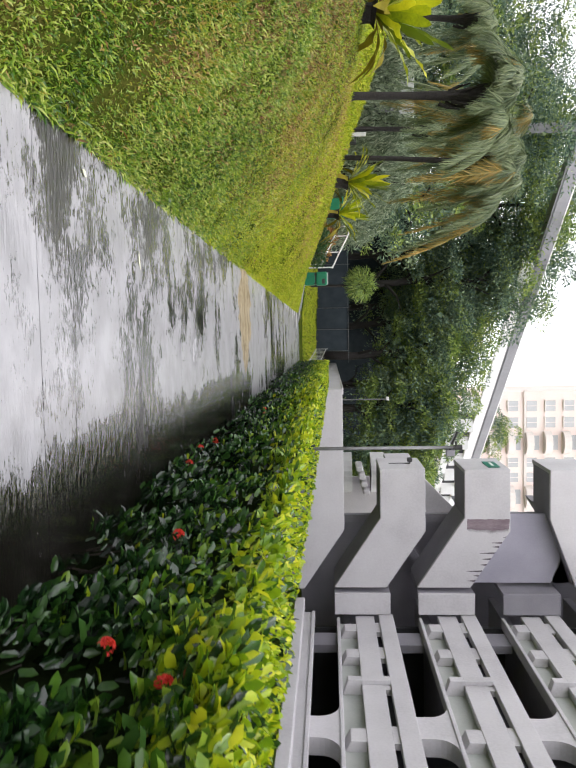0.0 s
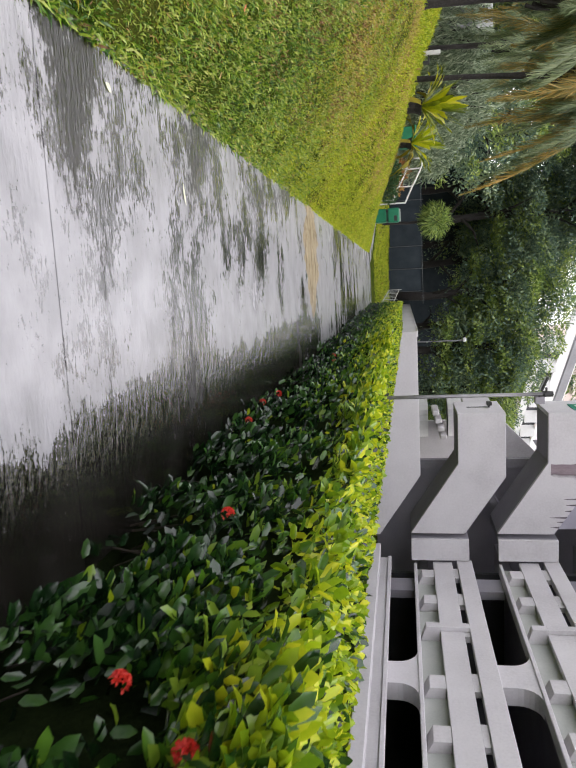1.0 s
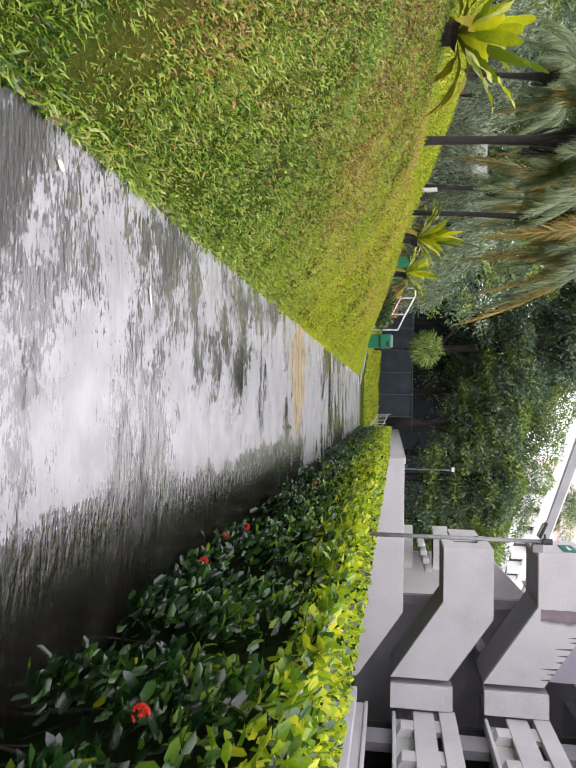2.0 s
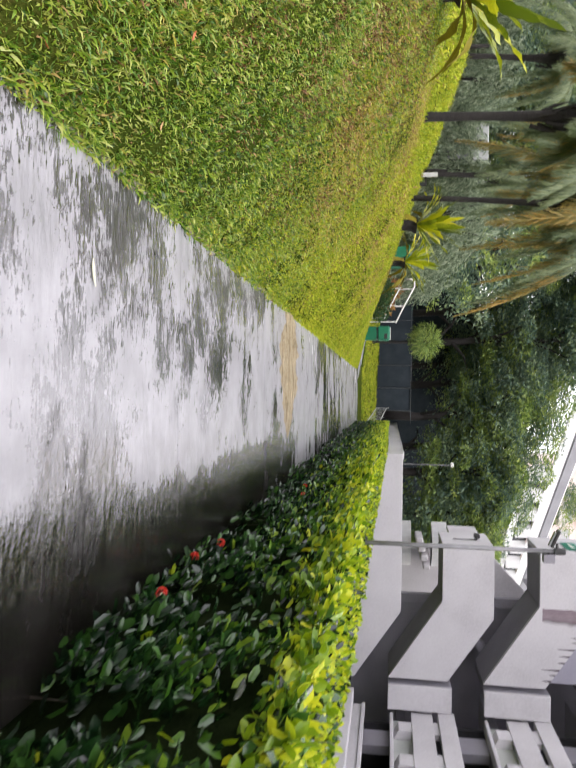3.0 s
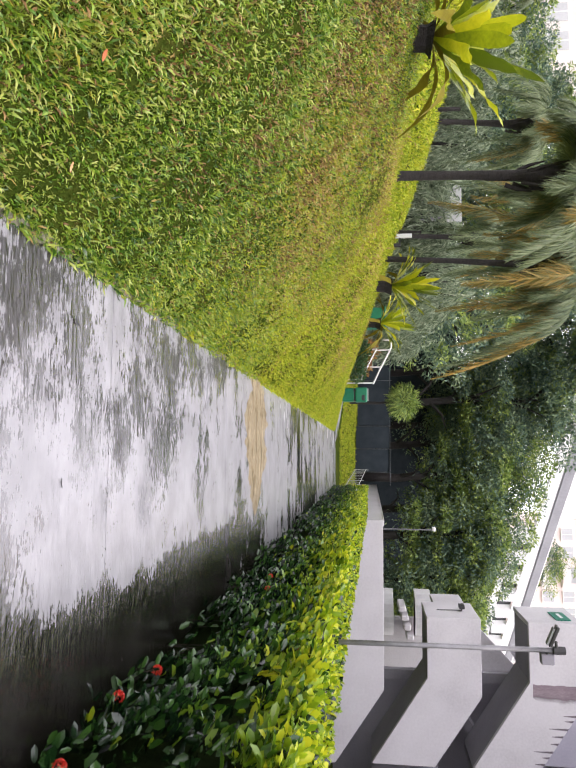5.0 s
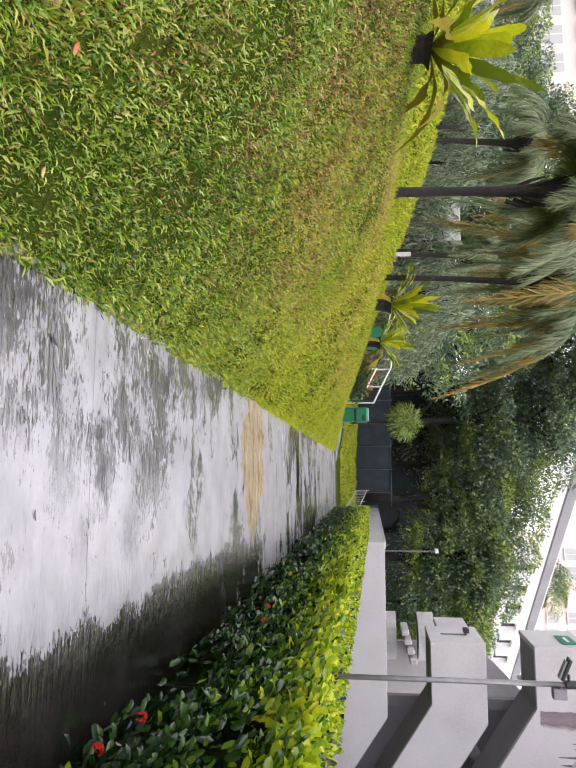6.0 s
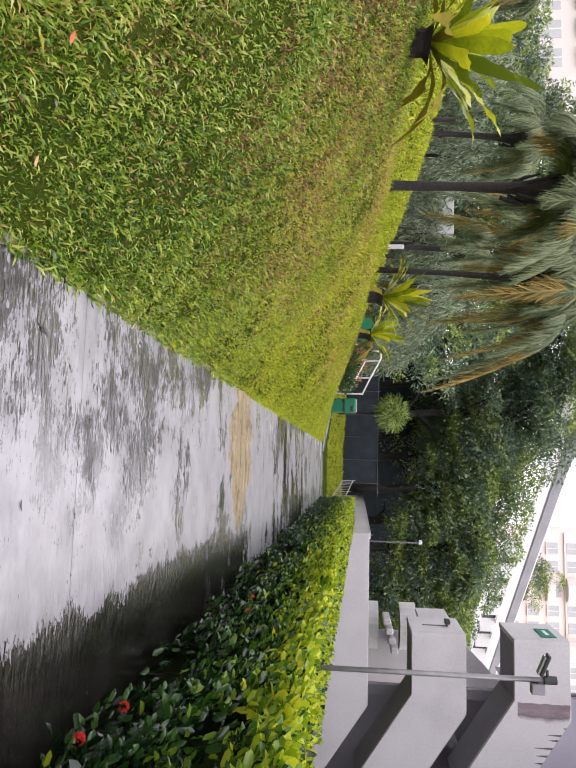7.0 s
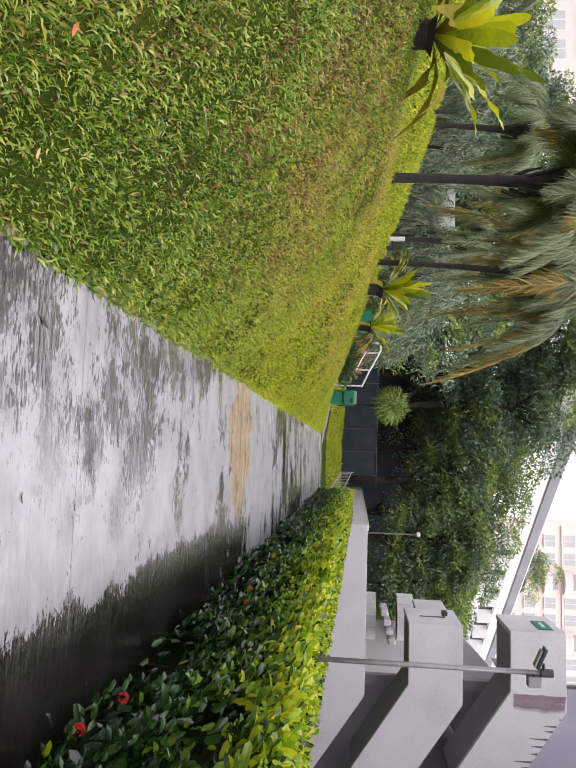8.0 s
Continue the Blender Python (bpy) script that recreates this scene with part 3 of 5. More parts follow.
def build_facade():
    t = thing("car_park_building", (12, 5, 0), "white multi-storey building with slotted concrete parapets and dark openings", "building")
    y_far, y_near = 21.88, -6.4
    fins = [20.9, 18.9, 16.9, 14.2, 12.1, 9.9, 7.2, 5.1, 2.9, 0.2, -1.9, -4.1]
    for k in range(4):
        zb = 1.62 + 3.06 * k
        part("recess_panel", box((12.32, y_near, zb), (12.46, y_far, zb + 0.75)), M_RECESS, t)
        part("bottom_ledge", box((12.05, y_near, zb - 0.12), (12.46, y_far, zb - 0.004), 0.02), M_WHITE, t)
        part("face_panel", box((12.0, y_near, zb + 0.58), (12.14, y_far, zb + 1.27), 0.012), M_WHITE, t)
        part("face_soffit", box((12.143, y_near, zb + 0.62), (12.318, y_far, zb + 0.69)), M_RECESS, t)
        part("top_rail", box((11.93, y_near, zb + 1.44), (12.2, y_far, zb + 1.98), 0.015), M_WHITE, t)
        # added dark board: the slot's shade as colour
        part("slot_shade", box((12.5, y_near, zb + 0.8), (12.56, y_far, zb + 1.9)), M_DARKIN, t)
        for i, y in enumerate(fins):
            wide = i % 3 == 2
            w = 0.14 if wide else 0.3
            deep = 11.86 if wide else 12.02
            part("fin", prism([(deep, zb + 0.16), (12.318, zb + 0.0), (12.318, zb + 0.577), (deep, zb + 0.577)], y - w, y + w, 0.008), M_WHITE, t)
            part("slot_block", box((12.015, y - 0.4, zb + 1.274), (12.19, y + 0.4, zb + 1.436)), M_WHITE, t)
            if wide:
                part("rib", box((11.86, y - 0.14, zb + 0.58), (11.997, y + 0.14, zb + 1.43), 0.01), M_WHITE, t)
        part("floor_slab", box((12.47, y_near, zb + 0.1), (26, y_far + 3, zb + 0.4)), M_GREYWALL, t)
        # piers with rounded haunches between the openings
        zl = (0.0 if k == 0 else zb - 3.06 + 1.98)
        part("end_pier", box((12.4, 20.3, zl), (12.7, 21.3, zb - 0.124), 0.012), M_GREYWALL, t)
        for y in (14.7, 6.6, -1.5):
            half, r, zt = 0.52, 0.55, zb - 0.124
            outline = [(y - half, zl), (y - half, zt - r)]
            outline += [(y - half - r + r * math.cos(radians(a)), zt - r + r * math.sin(radians(a))) for a in range(15, 91, 15)]
            outline += [(y + half + r - r * math.cos(radians(a)), zt - r + r * math.sin(radians(a))) for a in range(90, 14, -15)]
            outline += [(y + half, zt - r), (y + half, zl)]
            bm = prism(outline, 0, 0.5)
            for v in bm.verts:
                v.co = Vector((12.1 + v.co.y, v.co.x, v.co.z))
            bmesh.ops.recalc_face_normals(bm, faces=bm.faces[:])
            part("pier", bm, M_WHITE, t)
    part("low_wall", box((11.86, y_near, 0), (12.06, y_far, 0.56), 0.012), M_WHITE, t)
    part("low_wall_cap", box((11.8, y_near, 0.563), (12.1, y_far, 0.68), 0.012), M_WHITE, t)
    part("ledge", box((10.9, y_near, 0), (11.3, y_far - 1, 0.34), 0.02), M_WHITE, t)
    # inner walls carry the interior's darkness in their colour
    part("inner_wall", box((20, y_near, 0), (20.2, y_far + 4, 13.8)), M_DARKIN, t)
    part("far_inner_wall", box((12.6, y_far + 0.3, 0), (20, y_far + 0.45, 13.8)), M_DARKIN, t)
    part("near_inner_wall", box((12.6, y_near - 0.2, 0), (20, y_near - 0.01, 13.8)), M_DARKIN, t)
    part("roof", box((12.0, y_near, 13.9), (26, y_far + 4, 14.1)), M_WHITE, t)


build_facade()


def build_rear_block():
    """The next wing, seen past the stair tower's end, with stepped beams and rounded balconies."""
    t = thing("rear_wing", (8.5, 34, 0), "grey-white rear wing with stepped beam ends", "building")
    part("wall", box((9.2, 34, 0), (16, 34.3, 4.0), 0.02), M_WHITE, t)
    for k in range(2):
        zb = 1.75 + 1.75 * k
        pts = [(8.9 + 1.1 * math.cos(radians(a)), 33.9 - 1.3 * math.sin(radians(a))) for a in range(0, 181, 15)]
        bm = bmesh.new()
        rim = [[bm.verts.new((x, y, z)) for x, y in pts] for z in (zb, zb + 0.75)]
        for a in range(len(pts) - 1):
            bm.faces.new((rim[0][a], rim[0][a + 1], rim[1][a + 1], rim[1][a]))
        bm.faces.new(rim[0])
        bmesh.ops.solidify(bm, geom=bm.faces[:], thickness=0.12)
        bmesh.ops.recalc_face_normals(bm, faces=bm.faces[:])
        part("balcony", bm, M_VIAWHITE, t, "rounded balcony front")
        for j in range(4):
            part("beam_end", box((8.3 + 0.42 * j, 32.2, zb + 0.95 + 0.12 * j), (8.56 + 0.42 * j, 33.9, zb + 1.3 + 0.12 * j), 0.05), M_WHITE, t)


build_rear_block()


# ---- the clipped hedge with red flower heads ----
HEDGE_L, HEDGE_R, HEDGE_NEAR, HEDGE_FAR = 2.5, 3.36, -5.2, 25.2


def hedge_top(y):
    return 1.09 + 0.0095 * np.clip(y, 0, 26)


def build_hedge():
    t = thing("hedge", (2.9, 10, 0), "clipped hedge with glossy leaves, yellow-green on top, and red flowers", "hedge")
    bm = bmesh.new()
    prev = None
    for i in range(60):
        y = HEDGE_NEAR + 0.2 + (HEDGE_FAR - HEDGE_NEAR - 0.4) * i / 59
        h = float(hedge_top(y))
        j = 0.04 * noise.noise(Vector((0, y * 2, 0)))
        ring = [(2.74 + j, 0), (2.64 + j, 0.25), (2.64 + j, h - 0.2), (2.74, h - 0.11 + j), (3.12, h - 0.1 - j), (3.22, h - 0.2), (3.22, 0)]
        cur = [bm.verts.new((x, y, z)) for x, z in ring]
        if prev:
            for a in range(len(ring) - 1):
                bm.faces.new((prev[a], prev[a + 1], cur[a + 1], cur[a]))
        else:
            bm.faces.new(cur)
        prev = cur
    bm.faces.new(prev[::-1])
    bmesh.ops.recalc_face_normals(bm, faces=bm.faces[:])
    # added solid body, coloured as the darkness inside the hedge
    part("shade_core", bm, M_CORE, t)
    # stems along the foot
    n = 260
    p = np.stack([rng.uniform(2.62, 2.78, n), rng.uniform(HEDGE_NEAR, HEDGE_FAR, n), np.zeros(n)], -1)
    way = np.stack([rng.normal(0, 0.18, n) - 0.1, rng.normal(0, 0.25, n), np.ones(n)], -1)
    ax, ay, az = axes_for(way, rng.uniform(0.2, 0.4, n), 0.007)
    stem_v = [(0, 1, 0), (0, -0.5, 0.02), (0, -0.5, -0.02), (1, 0.5, 0), (1, -0.25, 0.01), (1, -0.25, -0.01)]
    stem_t = [(0, 1, 4), (0, 4, 3), (1, 2, 5), (1, 5, 4), (2, 0, 3), (2, 3, 5)]
    tagged(link("stem", strewn("stem", stem_v, stem_t, p, ax, ay, az), M_TWIG, t), kind="stuff")

    def clumped(n, near_bias):
        y = HEDGE_NEAR + (HEDGE_FAR - HEDGE_NEAR) * rng.random(n) ** near_bias
        return y

    def side(n):
        y = clumped(n, 1.5)
        h = hedge_top(y)
        u = rng.random(n)
        z = 0.03 + (h - 0.03) * u ** 0.85
        lump = np.array([noise.noise(Vector((yy * 2.6, zz * 3.2, 1.5))) for yy, zz in zip(y, z)])
        keep = rng.random(n) < np.clip(0.48 + 1.9 * lump, 0.05, 1) * np.clip(0.3 + z / 0.75, 0, 1)
        y, z, h, lump = y[keep], z[keep], h[keep], lump[keep]
        x = HEDGE_L + 0.08 - 0.1 * lump - 0.05 * (z / h) + rng.exponential(0.045, len(y)) + 0.08 * np.clip(0.2 - z, 0, 1) - 0.08
        m = len(y)
        way = np.stack([rng.normal(-0.75, 0.5, m), rng.normal(0, 0.5, m), rng.normal(0.75, 0.45, m)], -1)
        return np.stack([x, y, z], -1), way, z / h

    def top(n):
        y = clumped(n, 1.4)
        x = rng.uniform(HEDGE_L - 0.02, HEDGE_R, n)
        lump = np.array([noise.noise(Vector((xx * 3, yy * 2.6, 7))) for xx, yy in zip(x, y)])
        edge = np.clip((x - HEDGE_L) / 0.14, 0, 1)
        z = hedge_top(y) - 0.045 - 0.1 * (1 - edge) ** 2 + 0.05 * lump - rng.exponential(0.03, n)
        way = np.stack([rng.normal(-0.15, 0.6, n), rng.normal(0, 0.6, n), rng.normal(0.75, 0.4, n)], -1)
        return np.stack([x, y, z], -1), way

    pos, way, level = side(76000)
    L = rng.uniform(0.05, 0.095, len(pos))
    ax, ay, az = axes_for(way, L, L * rng.uniform(0.48, 0.62, len(pos)), up=(-0.5, 0, 0.8), tilt=0.5)
    lit = 0.71 - 0.2 * np.clip((pos[:, 1] - 1) / 8, 0, 1)  # level where the painted light begins; it reaches lower on the far stretch
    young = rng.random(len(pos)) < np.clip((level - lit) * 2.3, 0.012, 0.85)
    half_lit = ~young & (rng.random(len(pos)) < np.clip((level - lit + 0.27) * 1.6, 0.02, 0.75))
    near = (pos[:, 1] > -2.6) & (pos[:, 1] < -0.5) & (level > 0.3)
    pick = np.flatnonzero(near)[:150]
    rest = np.ones(len(pos), bool)
    rest[pick] = False
    for sel, mat in ((rest & ~young & ~half_lit, M_LEAF_SIDE), (rest & half_lit, M_LEAF_MID), (rest & young, M_LEAF_TOP)):
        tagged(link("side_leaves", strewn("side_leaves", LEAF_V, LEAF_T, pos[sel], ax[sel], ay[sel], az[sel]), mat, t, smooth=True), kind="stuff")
    shared = {}
    for i in pick:
        key = 2 * int(young[i]) + int(half_lit[i])
        if key not in shared:
            shared[key] = strewn("leaf", LEAF_V, LEAF_T, np.zeros((1, 3)), np.array([[1.0, 0, 0]]), np.array([[0, 0.58, 0]]), np.array([[0, 0, 1.0]]))
            shared[key].materials.append((M_LEAF_SIDE, M_LEAF_MID, M_LEAF_TOP)[key])
        ob = new("leaf", shared[key])
        ob.parent = t
        ob.matrix_parent_inverse = t.matrix_basis.inverted()
        m = Matrix.Identity(4)
        a, b, c = unit(ax[i]), unit(ay[i]), unit(az[i])
        for r in range(3):
            m[r][0], m[r][1], m[r][2], m[r][3] = a[r] * L[i], b[r] * L[i], c[r] * L[i], pos[i][r]
        ob.matrix_basis = m
    pos, way = top(34000)
    L = rng.uniform(0.045, 0.085, len(pos))
    ax, ay, az = axes_for(way, L, L * rng.uniform(0.48, 0.62, len(pos)), up=(-0.3, 0, 1), tilt=0.6)
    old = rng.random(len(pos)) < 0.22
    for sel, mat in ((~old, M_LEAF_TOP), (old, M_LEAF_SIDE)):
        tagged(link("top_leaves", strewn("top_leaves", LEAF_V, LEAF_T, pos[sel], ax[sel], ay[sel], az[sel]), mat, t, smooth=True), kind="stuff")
    # red flower heads: domes of small star florets
    heads = [(2.45, 5.83, 0.48), (2.45, 3.46, 1.01), (2.45, 2.62, 0.22), (2.45, 3.02, 0.28), (2.45, -1.21, 0.65), (2.45, -1.44, 0.89), (2.45, 1.89, 0.27), (2.45, 5.25, 0.54), (2.45, -0.01, 0.61)]
    for hx, hy, hz in heads:
        n = 26
        out = unit(rng.normal(size=(n, 3)) + np.array([-1.0, 0, 0.7]))
        c = np.array([hx - 0.03, hy, hz]) + out * 0.022
        petals_p, petals_w = [], []
        for q, o in zip(c, out):
            s = unit(np.cross(o, rng.normal(size=3))[None])[0]
            b = np.cross(o, s)
            for kk in range(4):
                petals_p.append(q)
                petals_w.append(math.cos(kk * 1.57) * s + math.sin(kk * 1.57) * b + 0.35 * o)
        pp, pw = np.array(petals_p), np.array(petals_w)
        ax, ay, az = axes_for(pw, 0.016, 0.012, up=(-0.7, 0, 0.7))
        link("flower", strewn("flower", KITE_V, KITE_T, pp, ax, ay, az), M_FLOWER, t, "cluster of small red flowers")


build_hedge()
# soil in the same near-black as the hedge core
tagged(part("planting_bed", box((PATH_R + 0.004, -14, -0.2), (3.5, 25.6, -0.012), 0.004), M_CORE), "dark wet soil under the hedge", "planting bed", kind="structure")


# ---- lawn grass ----
def build_grass():
    def blades(name, n, x0, x1, y0, y1, size, label, dry_bias=0.0, bias=1.0, green=M_GRASS):
        x = x1 - (x1 - x0) * rng.random(n)
        y = y0 + (y1 - y0) * rng.random(n) ** bias
        lump = np.array([noise.noise(Vector((a * 1.1, b * 1.1, 0))) + 0.6 * noise.noise(Vector((a * 4.5, b * 4.5, 4))) for a, b in zip(x, y)])
        tuft = np.array([noise.noise(Vector((a * 13, b * 13, 6))) for a, b in zip(x, y)])
        keep = rng.random(n) < np.clip(0.75 + 0.45 * lump + 1.1 * tuft, 0.12, 1)
        x, y, lump = x[keep], y[keep], lump[keep]
        m = len(x)
        pos = np.stack([x, y, height(x, y) - 0.004], -1)
        way = np.stack([rng.normal(0.2, 0.7, m), rng.normal(0, 0.7, m), np.abs(rng.normal(0.6, 0.4, m)) + 0.1], -1)
        L = size * (0.45 + 1.1 * rng.random(m) ** 1.7) * (1 + 0.4 * lump)
        ax, ay, az = axes_for(way, L, np.maximum(0.005, size * rng.uniform(0.1, 0.3, m)), tilt=0.9)
        # yellowed stretches lie higher on the bank
        d = PATH_L - x
        worn = np.array([noise.noise(Vector((a * 0.7, b * 0.45, 11))) for a, b in zip(x, y)])
        dry = rng.random(m) < np.clip(dry_bias - 0.06 + 0.2 * np.clip(d - 0.35, 0, 1.9) * np.clip(1 - (d - 2.3) / 0.5, 0, 1) + 0.75 * worn * np.clip(d - 0.1, 0.15, 1), 0.03, 0.7)
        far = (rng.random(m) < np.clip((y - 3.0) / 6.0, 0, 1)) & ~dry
        rust = np.array([noise.noise(Vector((a * 3.2, b * 2.2, 21))) for a, b in zip(x, y)])
        withered = rng.random(m) < np.clip(0.03 + 0.17 * np.clip(d - 0.3, 0, 1.8) * np.clip(1 - (d - 2.2) / 0.5, 0, 1) + 0.6 * rust * np.clip(d, 0.25, 1), 0.015, 0.5) * np.clip((12 - y) / 8, 0.12, 1)
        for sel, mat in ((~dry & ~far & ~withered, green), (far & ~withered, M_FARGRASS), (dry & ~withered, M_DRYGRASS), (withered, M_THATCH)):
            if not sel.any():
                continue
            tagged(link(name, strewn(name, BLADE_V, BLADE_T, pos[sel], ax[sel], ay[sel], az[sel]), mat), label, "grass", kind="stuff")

    blades("lawn_grass", 450000, -3.0, PATH_L + 0.0, -2.2, 8.0, 0.039, "wet green lawn grass with yellowed patches", 0.07, 1.05)
    blades("rear_lawn_grass", 26000, -3.0, PATH_L, -12.0, -2.2, 0.06, "green lawn grass along the path", 0.07)
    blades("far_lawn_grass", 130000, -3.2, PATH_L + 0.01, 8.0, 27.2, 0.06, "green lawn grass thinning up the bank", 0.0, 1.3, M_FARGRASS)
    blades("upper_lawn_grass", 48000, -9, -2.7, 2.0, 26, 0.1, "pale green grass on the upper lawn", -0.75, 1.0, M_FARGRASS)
    blades("strip_grass", 16000, -6, 3.3, 29.6, 41.6, 0.12, "bright green grass strip beyond the path", -0.3, 1.0, M_FARGRASS)
    blades("edge_grass", 15000, PATH_L - 0.06, PATH_L + 0.045, -1.0, 26, 0.05, "ragged grass creeping over the path edge", 0.0, 1.6)


build_grass()


# ---- lamp posts ----
def build_lamp():
    t = thing("lamp_post", (2.94, 5.67, 0), "slim grey steel lamp post with flood light in the hedge", "lamp post")
    part("post", tube([(2.94, 5.67, 0), (2.94, 5.67, 1.6), (2.94, 5.67, 3.03)], [0.024, 0.023, 0.022], 12), M_METAL, t, smooth=True)
    part("post_cap", tube([(2.94, 5.67, 2.97), (2.94, 5.67, 3.07)], [0.036, 0.034], 12), M_BLACK, t)
    turn = Euler((radians(10), radians(24), 0)).to_matrix()
    head = part("lamp_head", box((2.72, 5.56, 2.955), (2.9, 5.72, 2.985), 0.006, turn), M_BLACK, t, "flat black lamp head")
    part("lens", box((2.735, 5.575, 2.935), (2.885, 5.705, 2.95), 0.0, turn), M_GLASS, head)
    part("arm", tube([(2.94, 5.67, 3.0), (2.86, 5.65, 2.99)], 0.014, 6), M_BLACK, head)
    part("control_box", box((2.965, 5.62, 2.86), (3.05, 5.7, 2.97), 0.006), M_GREYWALL, t, "small grey control box")
    part("box_bracket", box((2.955, 5.64, 2.9), (2.99, 5.68, 2.92)), M_BLACK, t)


build_lamp()


def build_far_lamp():
    t = thing("lamp_post", (4.54, 30, 0), "thin grey post with a small white lamp box", "lamp post")
    part("post", tube([(4.54, 30, 0), (4.54, 30, 4.2)], 0.03, 8), M_METAL, t)
    part("lamp_head", box((4.42, 29.9, 4.1), (4.6, 30.1, 4.24), 0.02), M_WHITEPAINT, t)


build_far_lamp()


# ---- litter bin ----
def build_bin():
    x, y = -1.07, 26.5
    z = float(height(x, y)) - 0.02
    t = thing("litter_bin", (x, y, z), "green plastic litter bin with a hooded black slot", "litter bin")
    part("body", box((x - 0.27, y - 0.25, z), (x + 0.27, y + 0.25, z + 0.5), 0.04), M_GREEN, t)
    part("hood", box((x - 0.285, y - 0.265, z + 0.53), (x + 0.285, y + 0.265, z + 1.02), 0.05), M_GREEN, t)
    part("seam", box((x - 0.255, y - 0.235, z + 0.495), (x + 0.255, y + 0.235, z + 0.535)), M_BLACK, t)
    slot = part("slot", box((x + 0.02, y - 0.285, z + 0.8), (x + 0.24, y - 0.262, z + 0.92), 0.01), M_BLACK, t, "black opening")
    part("hinge", box((x - 0.2, y - 0.28, z + 0.48), (x - 0.12, y - 0.262, z + 0.56)), M_BLACK, t)
    part("latch", box((x + 0.2, y - 0.28, z + 0.46), (x + 0.24, y - 0.262, z + 0.56)), M_BLACK, t)
    part("ash_tray", box((x - 0.24, y - 0.22, z + 1.022), (x + 0.24, y + 0.22, z + 1.06), 0.012), M_RECESS, t, "pale top tray")


build_bin()


# ---- railings ----
def build_handrail():
    t = thing("handrail", (-2.3, 27.2, 0.4), "white painted pipe handrail beside the steps up the bank", "handrail")
    rail = [(-1.56, 27.0, 1.56), (-2.2, 27.0, 1.86), (-2.7, 27.0, 2.12), (-3.05, 27.0, 2.3), (-3.26, 27.0, 2.3), (-3.36, 27.0, 2.18), (-3.36, 27.0, 1.95)]
    part("rail", tube(rail, 0.034, 8), M_WHITEPAINT, t, smooth=True)
    for x, z in ((-1.6, 1.56), (-2.25, 1.87), (-2.95, 2.25)):
        part("post", tube([(x, 27.0, float(height(x, 27.0)) - 0.1), (x, 27.0, z)], 0.03, 8), M_WHITEPAINT, t)
    low = [(-1.62, 26.2, 1.08), (-2.2, 26.2, 1.35), (-2.9, 26.2, 1.7)]
    part("low_rail", tube(low, 0.03, 8), M_WHITEPAINT, t)
    for i in range(6):
        a = i / 5
        x, z = -1.66 - 1.2 * a, 1.1 + 0.58 * a
        part("low_post", tube([(x, 26.2, float(height(x, 26.2)) - 0.1), (x, 26.2, z)], 0.02, 6), M_WHITEPAINT, t)


build_handrail()


def build_barrier():
    t = thing("railing", (2.6, 34, 0.2), "low white slatted metal railing along the grass strip", "railing")
    bars = 15

    def spot(a):
        x, y = 3.0 - 0.78 * a, 28.2 + 12.6 * a
        return x, y, float(height(x, y))

    for up in (0.12, 0.72):
        part("rail", tube([(x, y, z + up) for x, y, z in (spot(i / 6) for i in range(7))], 0.02, 6), M_RECESS, t)
    for i in range(bars):
        x, y, z = spot(i / (bars - 1))
        tall = 0.86 if i % 7 == 0 else 0.74
        part("bar", tube([(x, y, z - 0.05), (x, y, z + tall)], 0.02 if i % 7 == 0 else 0.012, 6), M_RECESS, t)


build_barrier()


# ---- ferns with strap leaves ----
def strap(start, azimuth, length, rise, droop, width, wave):
    """One long strap leaf: it rises out of the heart and arches over; folded along its rib, edges wavy."""
    bm = bmesh.new()
    n = 12
    way = Vector((math.cos(azimuth), math.sin(azimuth), 0))
    side = Vector((-way.y, way.x, 0))
    rows = []
    for i in range(n):
        a = i / (n - 1)
        out = length * a * math.cos(rise) * (1 - 0.1 * a)
        up = length * (a * math.sin(rise) - droop * a ** 2.2)
        p = Vector(start) + way * out + Vector((0, 0, up))
        w = width * (0.28 + 1.5 * a) * (1 - a ** 3.2) * (1 if a < 1 else 0) + 0.002
        ripple = wave * math.sin(a * 17 + azimuth * 3) * w
        rows.append([bm.verts.new(p - side * w + Vector((0, 0, 0.3 * w + ripple))), bm.verts.new(p), bm.verts.new(p + side * w + Vector((0, 0, 0.3 * w - ripple)))])
    for a, b in zip(rows, rows[1:]):
        bm.faces.new((a[0], a[1], b[1], b[0]))
        bm.faces.new((a[1], a[2], b[2], b[1]))
    return bm


def build_fern(x, y, lift, length, count, label, seed, wide=0.066, faded=0.12):
    r = random.Random(seed)
    z = float(height(x, y))
    t = thing("bird_nest_fern", (x, y, z), label, "fern", "ferns on the bank")
    part("stump", tube([(x, y, z - 0.08), (x + 0.01, y, z + lift * 0.6), (x + 0.02, y, z + lift)], [0.09 * length + 0.01, 0.1 * length, 0.15 * length], 9), M_BARK, t)
    for i in range(count):
        az = 2 * math.pi * i / count + r.uniform(-0.25, 0.25)
        old = r.random() < faded
        rise = r.uniform(0.45, 1.45) if not old else r.uniform(0.0, 0.5)
        ln = length * r.uniform(0.75, 1.1)
        part("frond", strap((x + 0.03 * math.cos(az), y + 0.03 * math.sin(az), z + lift - 0.02), az, ln, rise, r.uniform(0.05, 0.42) if not old else 0.55, wide * length * r.uniform(0.8, 1.2), r.uniform(0.2, 0.6)), M_FERNOLD if old else M_FERN, t, smooth=True)


